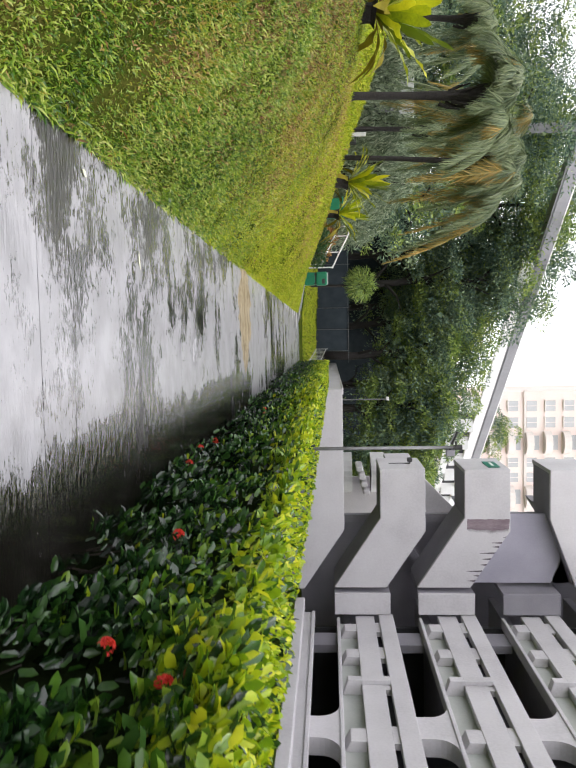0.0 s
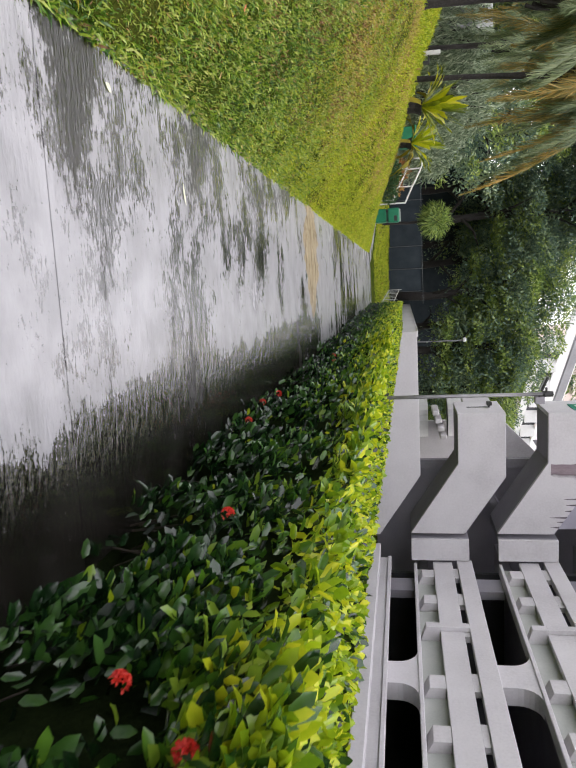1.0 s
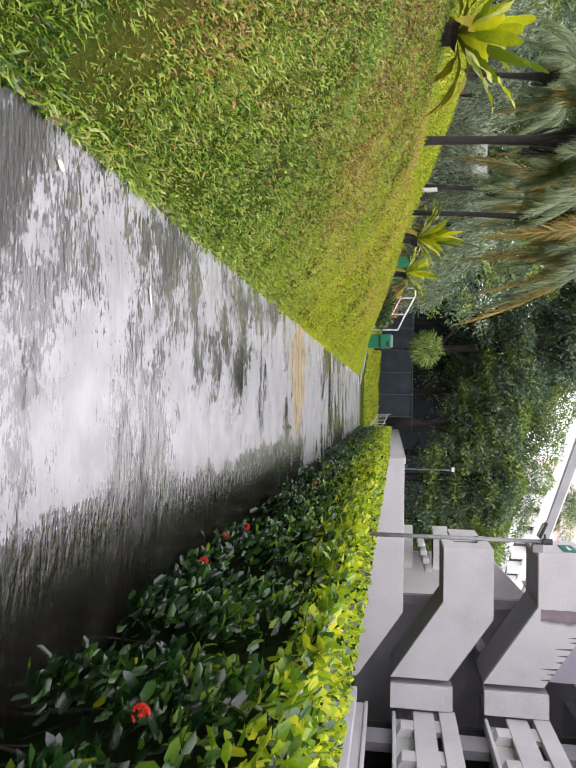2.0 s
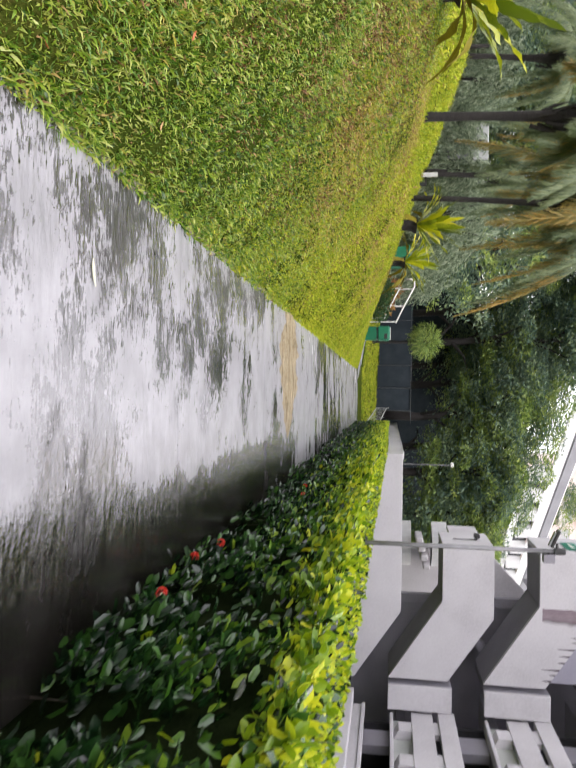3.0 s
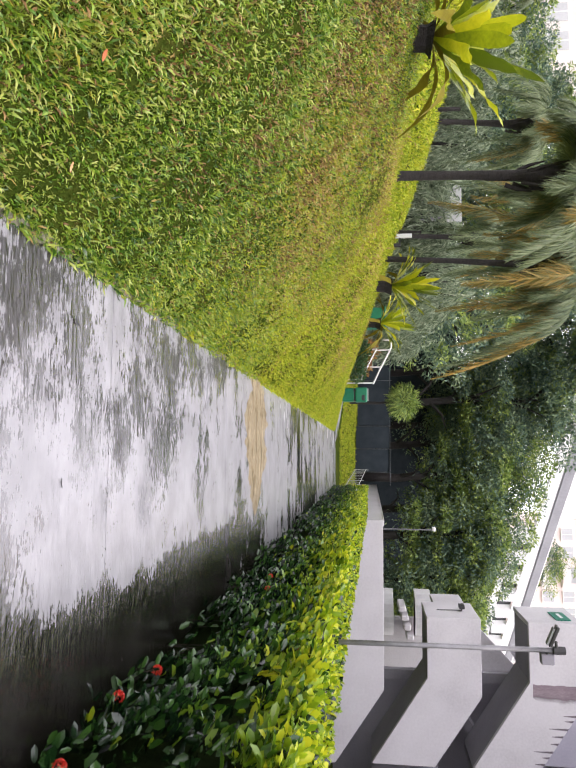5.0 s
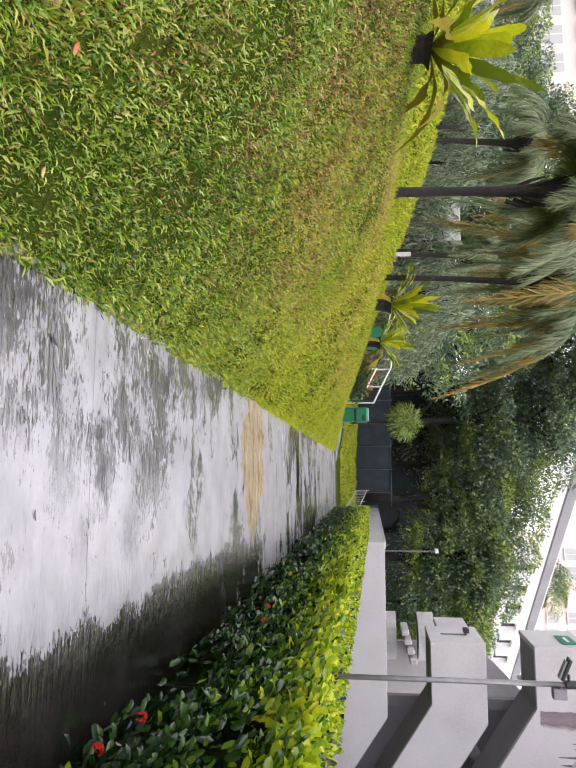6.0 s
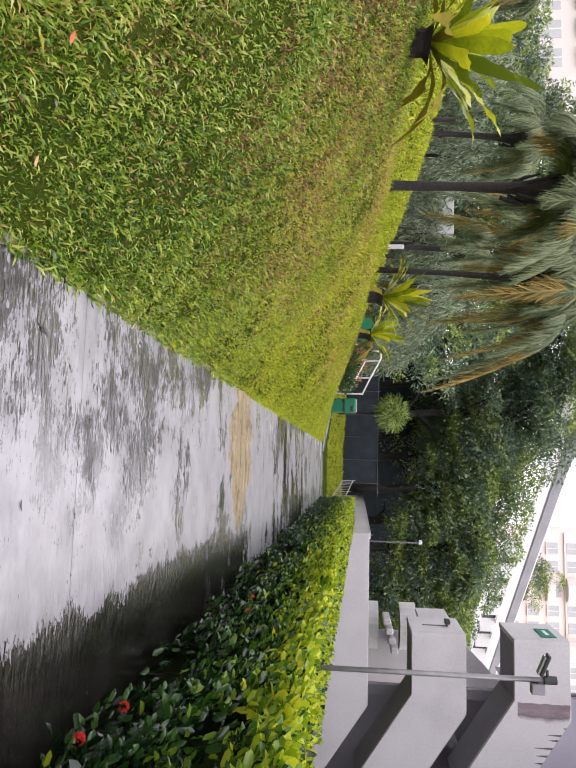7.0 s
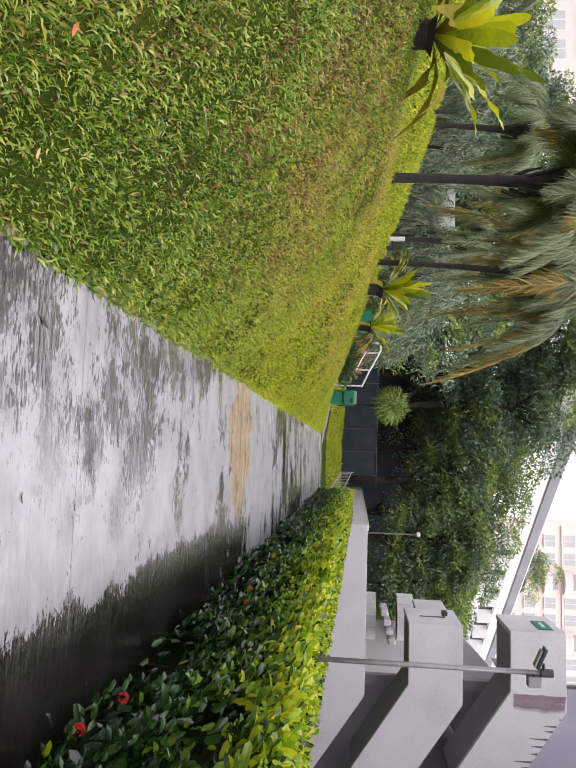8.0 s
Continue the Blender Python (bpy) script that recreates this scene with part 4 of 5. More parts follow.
build_fern(-2.27, 4.95, 0.15, 1.12, 34, "large yellow-green bird's nest fern on a dark stump", 14, 0.05, 0.18)
build_fern(-2.3, 13.7, 0.36, 1.25, 38, "yellow-green bird's nest fern on the bank", 5, 0.042, 0.05)
build_fern(-2.1, 16.8, 0.36, 1.15, 38, "yellowing bird's nest fern on the bank", 8, 0.042, 0.3)


# ---- palms ----
def frond_mesh(start, azimuth, length, rise, fall, leaflet, pairs=118):
    """A feather frond: points along the arching rib carry pairs of hanging leaflets."""
    a = np.linspace(0.12, 1, pairs)
    c, s = math.cos(azimuth), math.sin(azimuth)
    out = length * (a * math.cos(rise)) * (1 - 0.25 * a)
    up = length * (a * math.sin(rise) - fall * a ** 2)
    rib = np.stack([start[0] + c * out, start[1] + s * out, start[2] + up], -1)
    along = unit(np.gradient(rib, axis=0))
    flat = np.array([-s, c, 0.0])
    size = leaflet * np.sin(np.clip(a * 0.92 + 0.08, 0, 1) * math.pi) ** 0.6 + 0.05
    pos, way, ln = [], [], []
    for sign in (1, -1):
        pos.append(rib)
        way.append(along * 1.0 + sign * flat * rng.uniform(0.5, 0.95, (pairs, 1)) + np.array([0, 0, -0.85]) + 0.12 * rng.normal(size=(pairs, 3)))
        ln.append(size * rng.uniform(0.85, 1.15, pairs))
    return np.concatenate(pos), np.concatenate(way), np.concatenate(ln), rib


STRIP_V = [(0, -0.5, 0), (0, 0.5, 0), (0.4, -0.5, 0.0), (0.4, 0.5, 0.0), (0.75, -0.35, -0.12), (0.75, 0.35, -0.12), (1, 0, -0.32)]
STRIP_T = [(0, 2, 3), (0, 3, 1), (2, 4, 5), (2, 5, 3), (4, 6, 5)]


def build_palm(x, y, trunk, radius, length, count, label, seed, lean=(0, 0), leaflet=0.42, golden=0.35, turn0=0.0, hang=1.0):
    r = random.Random(seed)
    z = float(height(x, y))
    t = thing("palm", (x, y, z), label, "palm tree", "palms on the bank")
    top = Vector((x + lean[0], y + lean[1], z + trunk))
    pts = [Vector((x, y, z - 0.1)), Vector((x, y, z + 0.06)), Vector((x + lean[0] * 0.3, y + lean[1] * 0.3, z + trunk * 0.4)), Vector((x + lean[0] * 0.7, y + lean[1] * 0.7, z + trunk * 0.75)), top]
    part("trunk", tube(pts, [radius * 2.3, radius * 1.15, radius, radius * 1.35, radius * 2.6], 10), M_BARK, t, smooth=True)
    for i in range(18):  # stubs of shed fronds round the head of the trunk
        a, low = 2.4 * i, 0.75 - 0.042 * i
        root = top + Vector((math.cos(a) * radius * 1.6, math.sin(a) * radius * 1.6, -low))
        part("leaf_base", tube([root, root + Vector((math.cos(a) * 0.07, math.sin(a) * 0.07, 0.16)), root + Vector((math.cos(a) * 0.11, math.sin(a) * 0.11, 0.36))], [0.035, 0.026, 0.01], 5), M_BARK, t)
    for i in range(count):
        az = turn0 + 2 * math.pi * i / count + r.uniform(-0.3, 0.3)
        old = r.random() < golden * (1.6 if math.cos(az) > -0.1 else 0.15)
        rise = r.uniform(0.45, 1.3) if not old else r.uniform(0.45, 0.85)
        ln = length * r.uniform(0.8, 1.1)
        pos, way, size, rib = frond_mesh(top, az, ln, rise, hang * (r.uniform(0.85, 1.4) if not old else r.uniform(1.1, 1.4)), leaflet)
        ax, ay, az_ = axes_for(way, size, 0.015, tilt=0.35)
        tips = np.tile(np.linspace(0, 1, len(pos) // 2), 2) > r.uniform(0.45, 0.8)
        if not old and r.random() < 0.05 + 2 * golden:  # green fronds turn golden towards the tip
            f = link("frond", strewn("frond", STRIP_V, STRIP_T, pos[~tips], ax[~tips], ay[~tips], az_[~tips]), M_PALM, t)
            link("frond_tip", strewn("frond_tip", STRIP_V, STRIP_T, pos[tips], ax[tips], ay[tips], az_[tips]), M_PALMOLD, f, "golden frond tip")
            part("rib", tube([tuple(top)] + [tuple(p) for p in rib[::10]] + [tuple(rib[-1])], [0.016] + [0.01] * len(rib[::10]) + [0.004], 5), M_PALM, f)
            continue
        f = link("frond", strewn("frond", STRIP_V, STRIP_T, pos, ax, ay, az_), M_PALMOLD if old else M_PALM, t, "golden drooping frond" if old else "")
        part("rib", tube([tuple(top)] + [tuple(p) for p in rib[::10]] + [tuple(rib[-1])], [0.016] + [0.01] * len(rib[::10]) + [0.004], 5), M_PALMOLD if old else M_PALM, f)


build_palm(-2.6, 8.64, 2.25, 0.06, 2.1, 22, "palm with a dark slender trunk and drooping fronds", 21, (0.05, 0.1), 0.42, 0.05, 0.4, 0.7)
build_palm(-2.94, 13.9, 3.6, 0.055, 3.25, 46, "palm with long golden weeping fronds", 22, (0.25, 0.0), 0.6, 0.16)
build_palm(-5.6, 20.5, 3.0, 0.07, 2.8, 16, "tall palm with grey-green feather fronds", 23, (0.1, 0.2), 0.5, 0.06)
build_palm(-8.6, 19.0, 3.4, 0.075, 3.2, 16, "tall palm with grey-green feather fronds", 24, (0.3, 0.0), 0.55, 0.06)
build_palm(-11.5, 16.5, 2.8, 0.07, 2.8, 14, "palm with grey-green feather fronds", 25, (0, 0), 0.5, 0.06)


# ---- weeping shrubs behind the palms ----
def build_weeper(x, y, tall, wide, strands, label, seed):
    r = np.random.default_rng(seed)
    z = float(height(x, y))
    t = thing("weeping_shrub", (x, y, z), label, "shrub", "shrubs behind the palms")
    for i in range(5):
        a = 2 * math.pi * i / 5
        e = (x + 0.3 * wide * math.cos(a), y + 0.3 * wide * math.sin(a), z + tall * 0.75)
        part("stem", tube([(x + 0.1 * math.cos(a), y + 0.1 * math.sin(a), z - 0.1), ((x + e[0]) / 2, (y + e[1]) / 2, z + tall * 0.45), e], [0.05, 0.035, 0.015], 6), M_BARK, t)
    pos, way, ln = [], [], []
    for _ in range(strands):
        a, rad = r.uniform(0, 2 * math.pi), wide * math.sqrt(r.random()) * 0.85
        h = z + tall * (1 - 0.45 * (rad / wide) ** 2) * r.uniform(0.35, 1.0)
        drop = r.uniform(0.5, 1.3)
        out = np.array([math.cos(a), math.sin(a), 0.0])
        u = np.linspace(0, 1, 16)
        p = np.array([x, y, 0.0]) + out * (rad + 0.35 * u[:, None]) + np.array([0, 0, 1.0]) * (h + 0.12 * np.sin(u * 2)[:, None] - drop * (u ** 1.6)[:, None])
        p = p[p[:, 2] > z + 0.05]
        pos.append(p)
        way.append(np.tile(out * 0.35 + np.array([0, 0, -0.8]), (len(p), 1)) + 0.45 * r.normal(size=(len(p), 3)))
        ln.append(r.uniform(0.16, 0.34, len(p)))
    pos, way, ln = np.concatenate(pos), np.concatenate(way), np.concatenate(ln)
    ax, ay, az = axes_for(way, ln, ln * 0.16, tilt=0.6)
    tagged(link("foliage", strewn("foliage", KITE_V, KITE_T, pos, ax, ay, az), M_WEEP, t), kind="stuff")


for i, (wx, wy, wt, ww) in enumerate([(-6.7, 22.5, 2.9, 1.6), (-9.3, 21.5, 3.6, 1.9), (-5.0, 24.0, 4.3, 1.9), (-5.0, 28.6, 4.0, 1.4), (-6.2, 26.5, 4.8, 1.7), (-11.2, 20.0, 3.8, 2.1), (-13.2, 23.0, 4.8, 2.5), (-10.6, 25.5, 5.2, 2.5), (-7.6, 27.0, 4.8, 2.3), (-14.8, 19.0, 4.4, 2.4), (-4.4, 29.5, 4.2, 1.8)]):
    build_weeper(wx, wy, wt, ww, 330, "grey-green weeping shrub behind the lawn", 40 + i)


# ---- bushes ----
def build_bush(x, y, z, rx, rz, n, mat, label, name="bush", leaf=0.12, seed=1, flat=0.55):
    r = np.random.default_rng(seed)
    t = thing(name, (x, y, z), label, "bush")
    for i in range(5):
        a = 1.26 * i + seed
        part("stem", tube([(x, y, z - 0.1), (x + 0.5 * rx * math.cos(a), y + 0.5 * rx * math.sin(a), z + rz * 1.1)], [0.03, 0.01], 5), M_BARK, t)
    d = unit(r.normal(size=(n, 3)))
    lump = 1 + 0.28 * np.array([noise.noise(Vector(v * 2.2) + Vector((seed, 0, 0))) for v in d])
    rad = (r.random(n) ** 0.35 * lump)[:, None]
    pos = np.array([x, y, z + rz]) + d * rad * np.array([rx, rx, rz])
    keep = pos[:, 2] > z
    pos, d = pos[keep], d[keep]
    way = d + 0.6 * r.normal(size=d.shape) + np.array([0, 0, 0.2])
    ln = leaf * r.uniform(0.6, 1.3, len(pos))
    ax, ay, az = axes_for(way, ln, ln * flat)
    tagged(link("foliage", strewn("foliage", KITE_V, KITE_T, pos, ax, ay, az), mat, t), kind="stuff")


build_bush(-1.95, 25.2, float(height(-1.95, 25.2)), 0.55, 0.36, 1500, M_BUSH, "dark green low bush beside the handrail", seed=2, leaf=0.1)
build_bush(-2.5, 24.4, float(height(-2.5, 24.4)), 0.5, 0.36, 1300, M_BUSH, "dark green low bush beside the handrail", seed=3, leaf=0.1)
build_bush(-2.35, 26.6, float(height(-2.35, 26.6)), 0.55, 0.5, 900, M_CROTON, "rust-coloured shrub between the rails", seed=4, leaf=0.13)
build_bush(-2.9, 26.6, float(height(-2.9, 26.6)), 0.5, 0.6, 800, M_CROTON, "rust-coloured shrub between the rails", seed=5, leaf=0.13)


def build_round_palm():
    x, y, z = -1.35, 34.0, float(height(-1.35, 34.0))
    t = thing("fan_palm", (x, y, z), "small pale olive fan palm on a thin stem", "palm tree")
    part("trunk", tube([(x, y, z - 0.1), (x + 0.05, y, z + 1.4), (x, y, z + 2.7)], [0.09, 0.07, 0.06], 8), M_BARK, t)
    n = 1500
    d = unit(rng.normal(size=(n, 3)))
    pos = np.array([x, y, z + 2.75]) + d * (rng.random((n, 1)) ** 0.4) * np.array([0.85, 0.85, 0.75])
    ax, ay, az = axes_for(d + np.array([0.0, 0, -0.25]) + 0.3 * rng.normal(size=(n, 3)), rng.uniform(0.2, 0.38, n), 0.035)
    tagged(link("crown", strewn("crown", STRIP_V, STRIP_T, pos, ax, ay, az), M_TREELIGHT, t), kind="stuff")


build_round_palm()


# ---- big trees ----
def build_tree(x, y, tall, wide, low, n, label, seed, mat=None):
    r = np.random.default_rng(seed)
    z = float(height(x, y)) - 0.1
    t = thing("tree", (x, y, z), label, "tree", "dense trees behind the fence")
    part("trunk", tube([(x, y, z), (x + 0.15, y, z + tall * 0.2), (x - 0.1, y + 0.2, z + tall * 0.45), (x, y, z + tall * 0.75)], [0.38, 0.28, 0.2, 0.08], 9), M_BARK, t, smooth=True)
    limbs = []
    for i in range(9):
        a, h = i * 2.4 + seed, z + tall * (0.22 + 0.055 * i)
        e = np.array([x + wide * 0.5 * math.cos(a), y + wide * 0.5 * math.sin(a), h + tall * r.uniform(0.06, 0.14)])
        m = (np.array([x, y, h]) + e) / 2 + np.array([0, 0, 0.3])
        part("limb", tube([(x, y, h), tuple(m), tuple(e)], [0.13, 0.08, 0.03], 6), M_BARK, t)
    # clumps of leaves over the crown, uneven, with gaps between
    k = 130
    d = unit(r.normal(size=(k, 3)))
    mid = np.array([x, y, z + low + (tall - low) * 0.5])
    ext = np.array([wide, wide, (tall - low) * 0.5])
    cen = mid + d * ext * r.uniform(0.3, 0.92, (k, 1))
    size = wide * r.uniform(0.17, 0.31, k)
    which = r.integers(0, k, n)
    v = unit(r.normal(size=(n, 3)))
    v[:, 2] = np.abs(v[:, 2]) * np.where(r.random(n) < 0.85, 1, -1)
    pos = cen[which] + v * size[which][:, None] * (r.random((n, 1)) ** 0.22) * np.array([1.15, 1.15, 0.75])
    way = v + 0.7 * r.normal(size=(n, 3)) + np.array([0, 0, -0.2])
    ln = r.uniform(0.15, 0.31, n)
    ax, ay, az = axes_for(way, ln, ln * 0.5, tilt=0.7)
    # clump highlights are painted: paler leaves, left off the undersides
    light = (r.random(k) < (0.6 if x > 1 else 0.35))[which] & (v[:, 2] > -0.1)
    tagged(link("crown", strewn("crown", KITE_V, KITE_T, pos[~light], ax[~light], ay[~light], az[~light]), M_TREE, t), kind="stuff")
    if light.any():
        tagged(link("lit_crown", strewn("lit_crown", KITE_V, KITE_T, pos[light], ax[light], ay[light], az[light]), M_TREELIGHT, t), kind="stuff")


for i, (tx, ty, th, tw, tl) in enumerate([(-2.4, 46.5, 17.5, 4.6, 5.6), (2.7, 45.5, 13.3, 3.9, 3.8), (6.4, 45, 11.5, 3.7, 2.0), (9.3, 45.5, 10.4, 3.5, 0.4), (12.6, 47, 9.4, 3.2, 0.3), (5.0, 48.5, 10.6, 4.2, 3.0), (-20.0, 40, 15.0, 2.6, 3.0), (-5.6, 33, 8.5, 3.0, 0.8), (-7.5, 46, 22, 6.0, 6.0), (-14, 45, 22, 6.3, 1.8), (-18.5, 44, 18, 4.4, 1.6), (-27, 48, 16, 3.3, 4.0), (-10, 37, 17, 4.6, 3.4), (0.5, 50, 13, 4.0, 4.6), (-5, 51, 15, 6.0, 5.5), (-16, 36, 12, 4.0, 2.0), (-22.8, 36, 12.0, 3.0, 2.0), (-1.2, 56, 18.5, 4.6, 2.0), (13.0, 76, 23.5, 3.8, 2.0)]):
    build_tree(tx, ty, th, tw, tl, int((1150 if tx > 5 and ty < 50 else 760) * tw * th ** 0.75), "dense dark green broadleaf tree behind the fence", 60 + i)


# ---- screen fence beyond the grass strip ----
def build_fence():
    y = 42.0
    t = thing("fence", (0, y, 0.5), "tall steel fence hung with dark screen netting", "fence")
    x = -10.4
    while x < 3.3:
        z = float(height(x, y))
        part("post", tube([(x, y - 0.04, z - 0.1), (x, y - 0.04, z + 2.15)], 0.02, 6), M_RAIL, t)
        if x + 1.42 < 3.5:
            part("screen", box((x + 0.03, y, z + 0.02), (x + 1.39, y + 0.02, z + 2.06)), M_NET_SHADE, t)
        x += 1.42
    part("top_rail", tube([(-10.4, y - 0.04, 2.66), (3.2, y - 0.04, 2.66)], 0.016, 6), M_RAIL, t)


build_fence()


def build_shade_wall():
    """An added dark backdrop closes the view below the crowns; its colour is the shade under the trees."""
    t = thing("shade_backdrop", (0, 56, 0.5), "dark backdrop in place of the shade under the trees", "wall")
    part("wall_panel", box((-34, 56, 0), (15, 56.4, 8.4), 0.02), M_NET_SHADE, t)
    part("coping", box((-34, 55.95, 8.403), (15, 56.45, 8.55), 0.01), M_GREYWALL, t)


build_shade_wall()


# ---- far structures ----
def build_viaduct():
    t = thing("walkway_bridge", (8, 58, 0), "grey concrete bridge over a white fascia and windows above the trees", "bridge")
    way = Vector((0.633, 0.774, 0)).normalized()
    side = Vector((way.y, -way.x, 0))
    p0 = Vector((1.7, 50, 0))

    def run(name, z0, z1, half0, half1, mat, start=-26):
        bm = bmesh.new()
        a, b = p0 + way * start, p0 + way * 90
        rows = [[bm.verts.new(q + side * s + Vector((0, 0, z))) for s, z in ((half0, z0), (half0, z1), (half1, z1), (half1, z0))] for q in (a, b)]
        for i in range(4):
            bm.faces.new((rows[0][i], rows[0][(i + 1) % 4], rows[1][(i + 1) % 4], rows[1][i]))
        bm.faces.new(rows[0])
        bm.faces.new(rows[1][::-1])
        bmesh.ops.recalc_face_normals(bm, faces=bm.faces[:])
        part(name, bm, mat, t)

    run("girder", 15.3, 15.42, 0.05, -0.6, M_VIAGREY)
    run("fascia", 14.5, 15.296, 0.08, -0.12, M_VIAWHITE, -8)
    run("window_band", 13.1, 14.496, -0.3, -0.5, M_DARKIN, 9)
    run("lower_fascia", 12.4, 13.096, 0.08, -0.12, M_VIAWHITE, 9)
    for i in range(24):
        c = p0 + way * (9.5 + 3.2 * i)
        part("post", prism([(c.x - 0.7, 13.1), (c.x + 0.7, 13.1), (c.x + 0.7, 14.496), (c.x - 0.7, 14.496)], c.y - 0.2, c.y + 0.2), M_VIAWHITE, t)
    run("parapet", 15.424, 16.12, 0.12, -0.15, M_VIAGREY)
    run("rail", 16.16, 16.24, 0.02, -0.06, M_WHITEPAINT)
    for s in (-18, 14, 46, 78):
        c = p0 + way * s - side * 0.3
        part("pier", tube([(c.x, c.y, 0), (c.x, c.y, 15.3)], 0.28, 14), M_VIAGREY, t)


build_viaduct()


def window_block(t, x0, x1, y, z0, z1, cols, rows, mat_frame, inset=0.15, fill=0.62):
    w, h = (x1 - x0) / cols, (z1 - z0) / rows
    for i in range(cols):
        for j in range(rows):
            a, b = x0 + w * (i + (1 - fill) / 2), z0 + h * (j + 0.22)
            win = part("window", box((a, y - 0.06, b), (a + w * fill, y - 0.003, b + h * 0.55)), M_WINDOW, t)
            part("window_frame", box((a + w * fill * 0.47, y - 0.1, b), (a + w * fill * 0.53, y - 0.062, b + h * 0.55)), mat_frame, win)
            part("sill", box((a - 0.1, y - 0.25, b - 0.14), (a + w * fill + 0.1, y - 0.003, b - 0.004)), mat_frame, win)


def build_pink_block():
    t = thing("apartment_building", (26, 110, 0), "salmon and cream apartment building with curved balconies", "building")
    part("wall", box((11, 110, 0), (48, 122, 46)), M_PINK, t)
    window_block(t, 12, 17.5, 110, 18, 45, 2, 9, M_CREAM)
    window_block(t, 21.5, 26.5, 110, 18, 45, 2, 9, M_CREAM)
    window_block(t, 30.5, 35.5, 110, 18, 45, 2, 9, M_CREAM)
    for cx in (19.5, 28.5, 37.5):
        for j in range(9):
            z = 18.4 + 3 * j
            pts = [(cx + 1.9 * math.cos(radians(a)), 110 - 1.5 * math.sin(radians(a)), z) for a in range(0, 181, 20)]
            bm = bmesh.new()
            lo = [bm.verts.new(p) for p in pts]
            hi = [bm.verts.new((p[0], p[1], p[2] + 1.15)) for p in pts]
            for a in range(len(pts) - 1):
                bm.faces.new((lo[a], lo[a + 1], hi[a + 1], hi[a]))
            bm.faces.new(lo)
            bal = part("balcony", bm, M_CREAM, t)
            part("balcony_door", box((cx - 1.2, 109.94, z + 0.1), (cx + 1.2, 109.997, z + 2.3)), M_WINDOW, bal)
    for z in (24.2, 33.2, 42.2):
        part("string_course", box((10.8, 109.75, z), (48.2, 109.997, z + 0.4)), M_CREAM, t)


build_pink_block()


def build_white_block(x0, x1, y, top, cols, rows, z0, label):
    t = thing("apartment_building", ((x0 + x1) / 2, y, 0), label, "building")
    part("wall", box((x0, y, 0), (x1, y + 8, top)), M_CREAM, t)
    part("roof_edge", box((x0 - 0.3, y - 0.3, top + 0.004), (x1 + 0.3, y + 8.3, top + 0.4)), M_CREAM, t)
    window_block(t, x0 + 0.5, x1 - 0.5, y, z0, top - 0.3, cols, rows, M_WHITEPAINT)


build_white_block(13, 34, 78, 15, 8, 4, 4, "white low building below the bridge")
build_white_block(-50, -29.5, 52, 24, 8, 7, 3, "white building with barred windows behind the palms")


def build_hut():
    x, y = -8.0, 24.6
    z = float(height(x, y))
    t = thing("hut", (x, y, z), "small grey rendered hut with a pale fascia and a dark window", "hut")
    part("plinth", box((x - 0.95, y - 0.03, z - 0.2), (x + 0.6, y + 1.5, z + 0.3), 0.015), M_WHITE, t)
    part("wall", box((x - 0.9, y, z + 0.303), (x + 0.55, y + 1.45, z + 2.9), 0.015), M_GREYWALL, t)
    part("fascia", box((x - 1.0, y - 0.1, z + 2.903), (x + 0.62, y + 1.55, z + 3.5), 0.015), M_RECESS, t)
    win = part("window", box((x - 0.55, y - 0.02, z + 1.6), (x + 0.25, y - 0.003, z + 2.7)), M_DARKIN, t, "dark window opening")
    part("window_frame", box((x - 0.17, y - 0.035, z + 1.6), (x - 0.13, y - 0.022, z + 2.7)), M_WHITEPAINT, win)
    part("vent", box((x - 0.1, y - 0.125, z + 3.08), (x + 0.14, y - 0.103, z + 3.32)), M_DARKIN, t, "small dark vent")


build_hut()


def build_marker():
    x, y = -3.8, 15.0
    z = float(height(x, y))
    t = thing("marker_post", (x, y, z), "short white-topped marker board on the upper lawn", "marker post")
    part("board", box((x - 0.05, y - 0.03, z), (x + 0.05, y + 0.03, z + 0.42), 0.008), M_WHITEPAINT, t)
    part("leg", box((x + 0.18, y - 0.04, z), (x + 0.26, y + 0.04, z + 0.16), 0.006), M_BLACK, t)
    part("cross_bar", box((x + 0.05, y - 0.02, z + 0.12), (x + 0.26, y + 0.02, z + 0.16)), M_BLACK, t)


build_marker()


def build_cabinet():
    x, y = -2.75, 19.5
    z = float(height(x, y))
    t = thing("utility_box", (x, y, z), "low green utility box behind the ferns", "utility box")
    part("body", box((x - 0.3, y - 0.2, z - 0.02), (x + 0.3, y + 0.2, z + 0.55), 0.03), M_GREEN, t)
    part("lid", box((x - 0.33, y - 0.23, z + 0.553), (x + 0.33, y + 0.23, z + 0.6), 0.015), M_GREEN, t)


build_cabinet()


def build_stump(x, y, h):
    z = float(height(x, y))
    t = thing("tree_stake", (x, y, z), "dark weathered stake on the upper lawn", "stake")
    part("stake", tube([(x, y, z - 0.1), (x + 0.02, y, z + h)], [0.05, 0.035], 7), M_BARK, t)


build_stump(-4.1, 15.6, 0.6)
build_stump(-5.3, 12.0, 0.5)


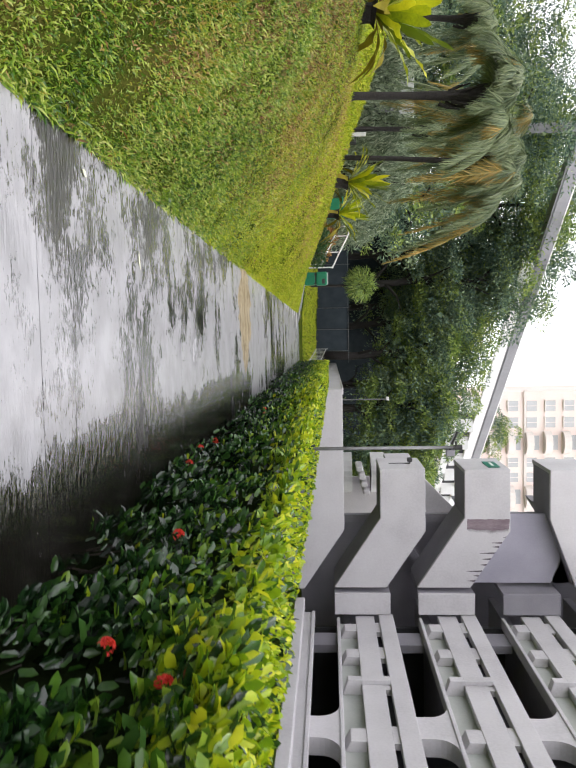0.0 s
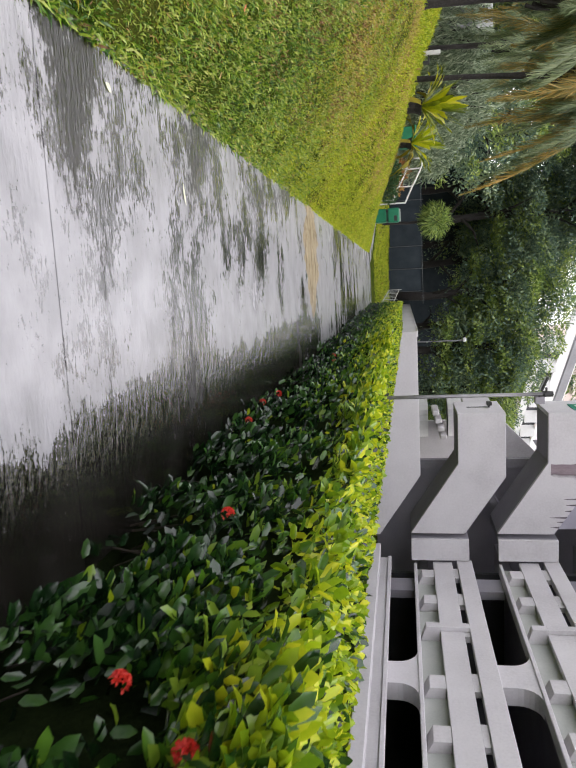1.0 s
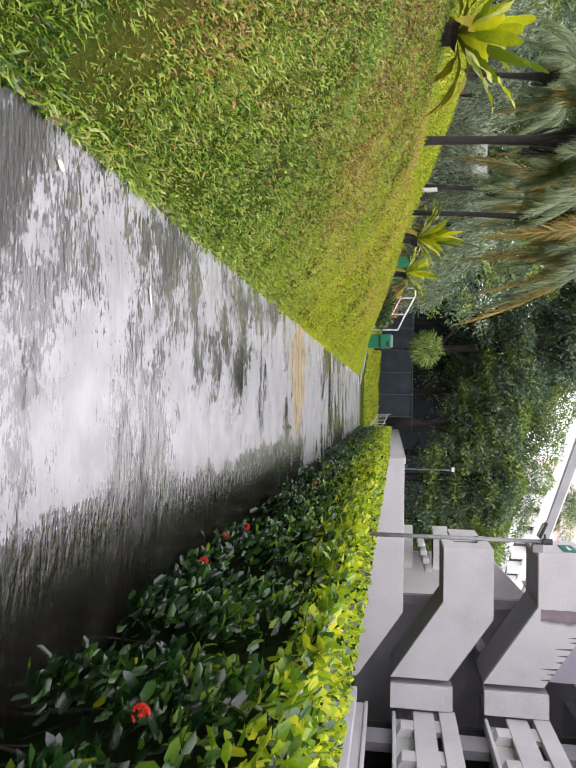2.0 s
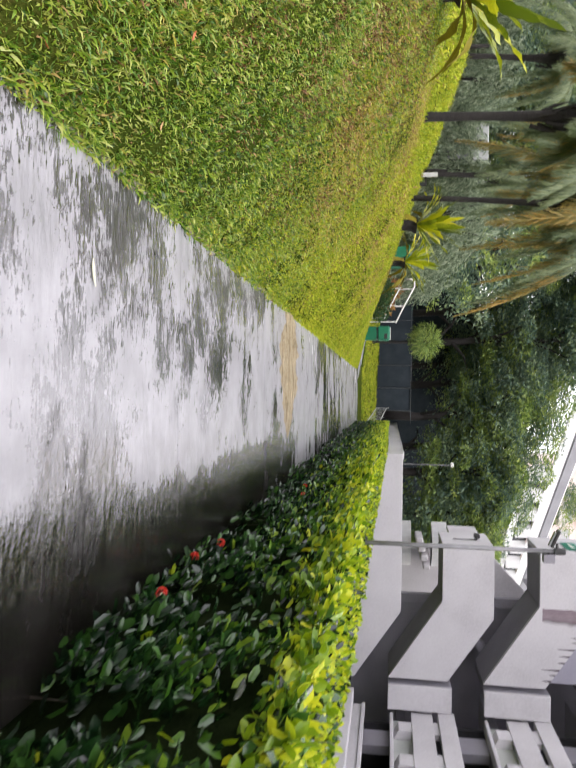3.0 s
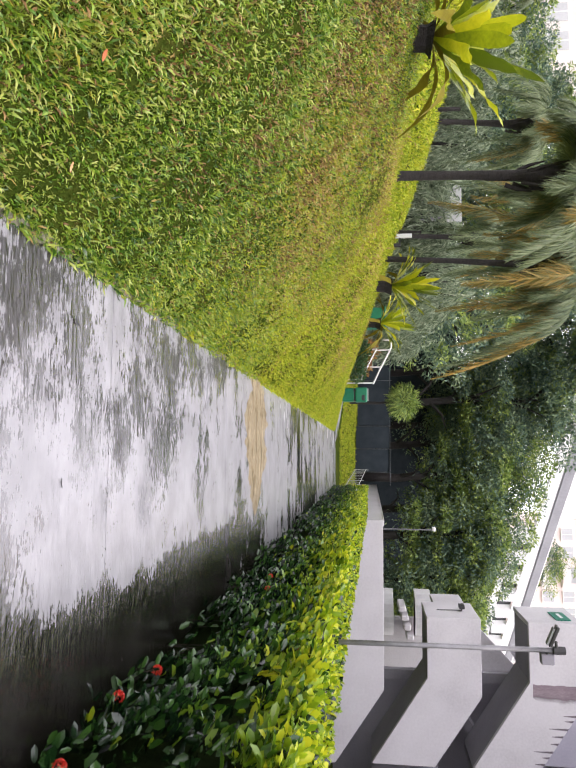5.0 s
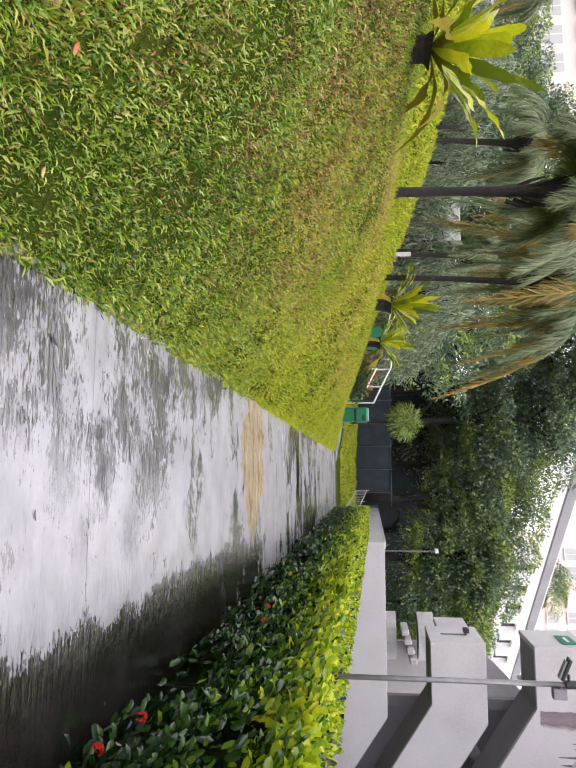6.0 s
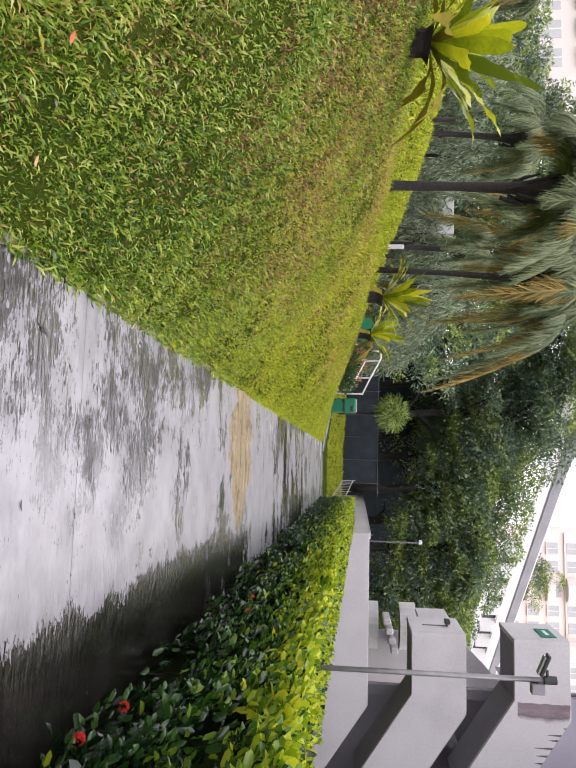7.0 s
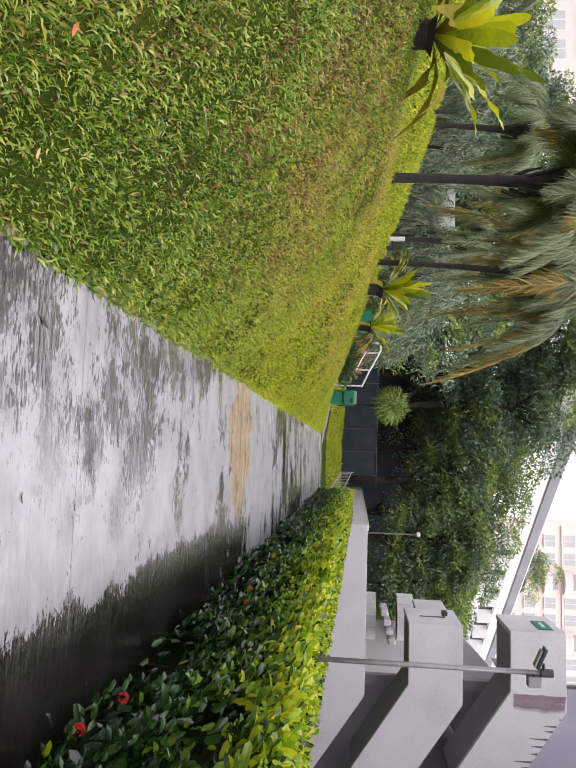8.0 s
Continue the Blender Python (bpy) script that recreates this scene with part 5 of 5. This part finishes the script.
# ---- fallen leaves ----
def litter(x, y, size, mat, label, turn, curl=0.12, lift=0.03, on_path=False, slim=0.3):
    bm = bmesh.new()
    rows = []
    for i in range(6):
        a = i / 5
        w = size * slim * math.sin(math.pi * (0.06 + 0.9 * a)) + 0.001
        z = size * curl * (2 * a - 1) ** 2
        rows.append([bm.verts.new((size * (a - 0.5), -w, z + w * 0.3)), bm.verts.new((size * (a - 0.5), 0, z)), bm.verts.new((size * (a - 0.5), w, z + w * 0.3))])
    for p, q in zip(rows, rows[1:]):
        bm.faces.new((p[0], p[1], q[1], q[0]))
        bm.faces.new((p[1], p[2], q[2], q[1]))
    r = bmesh.ops.extrude_face_region(bm, geom=bm.faces[:])
    for v in r["geom"]:
        if isinstance(v, bmesh.types.BMVert):
            v.co.z += 0.0012
    bmesh.ops.recalc_face_normals(bm, faces=bm.faces[:])
    mesh = bpy.data.meshes.new("fallen_leaf")
    bm.to_mesh(mesh)
    bm.free()
    ob = link("fallen_leaf", mesh, mat)
    z = 0.003 if on_path else float(height(x, y)) + lift
    ob.matrix_basis = pose(x, y, z, 0, 0 if on_path else 25, turn)
    tagged(ob, label, "leaf", "fallen leaves")


litter(0.9, 1.63, 0.13, M_PALELEAF, "pale narrow leaf lying on the wet path", 15, 0.05, on_path=True, slim=0.1)
litter(0.53, 0.57, 0.06, M_PALELEAF, "pale leaf at the edge of the path", 60, 0.05, on_path=True)
litter(0.64, 2.47, 0.07, M_BLACK, "dark curled leaf on the wet path", 40, 0.2, on_path=True, slim=0.12)
litter(1.41, 2.38, 0.05, M_BLACK, "dark leaf stalk on the wet path", 10, 0.1, on_path=True, slim=0.08)
litter(0.14, 1.86, 0.045, M_DEADLEAF, "tan fallen leaf on the lawn", 30, lift=0.05)
litter(-0.54, 2.45, 0.05, M_ORANGE, "dried orange leaf on the lawn", 70, lift=0.05)
litter(-0.57, 3.01, 0.05, M_DEADLEAF, "tan fallen leaf on the lawn", 120, lift=0.05)
litter(-0.13, 1.56, 0.045, M_ORANGE, "dried orange leaf on the lawn", 10, lift=0.05)
litter(-0.58, 2.75, 0.05, M_ORANGE, "dried orange leaf on the lawn", 45, lift=0.05)
litter(0.23, 0.9, 0.05, M_ORANGE, "dried orange leaf on the lawn", 150, lift=0.05)
litter(-0.14, 0.3, 0.05, M_DEADLEAF, "yellow fallen leaf on the lawn", 95, lift=0.05)
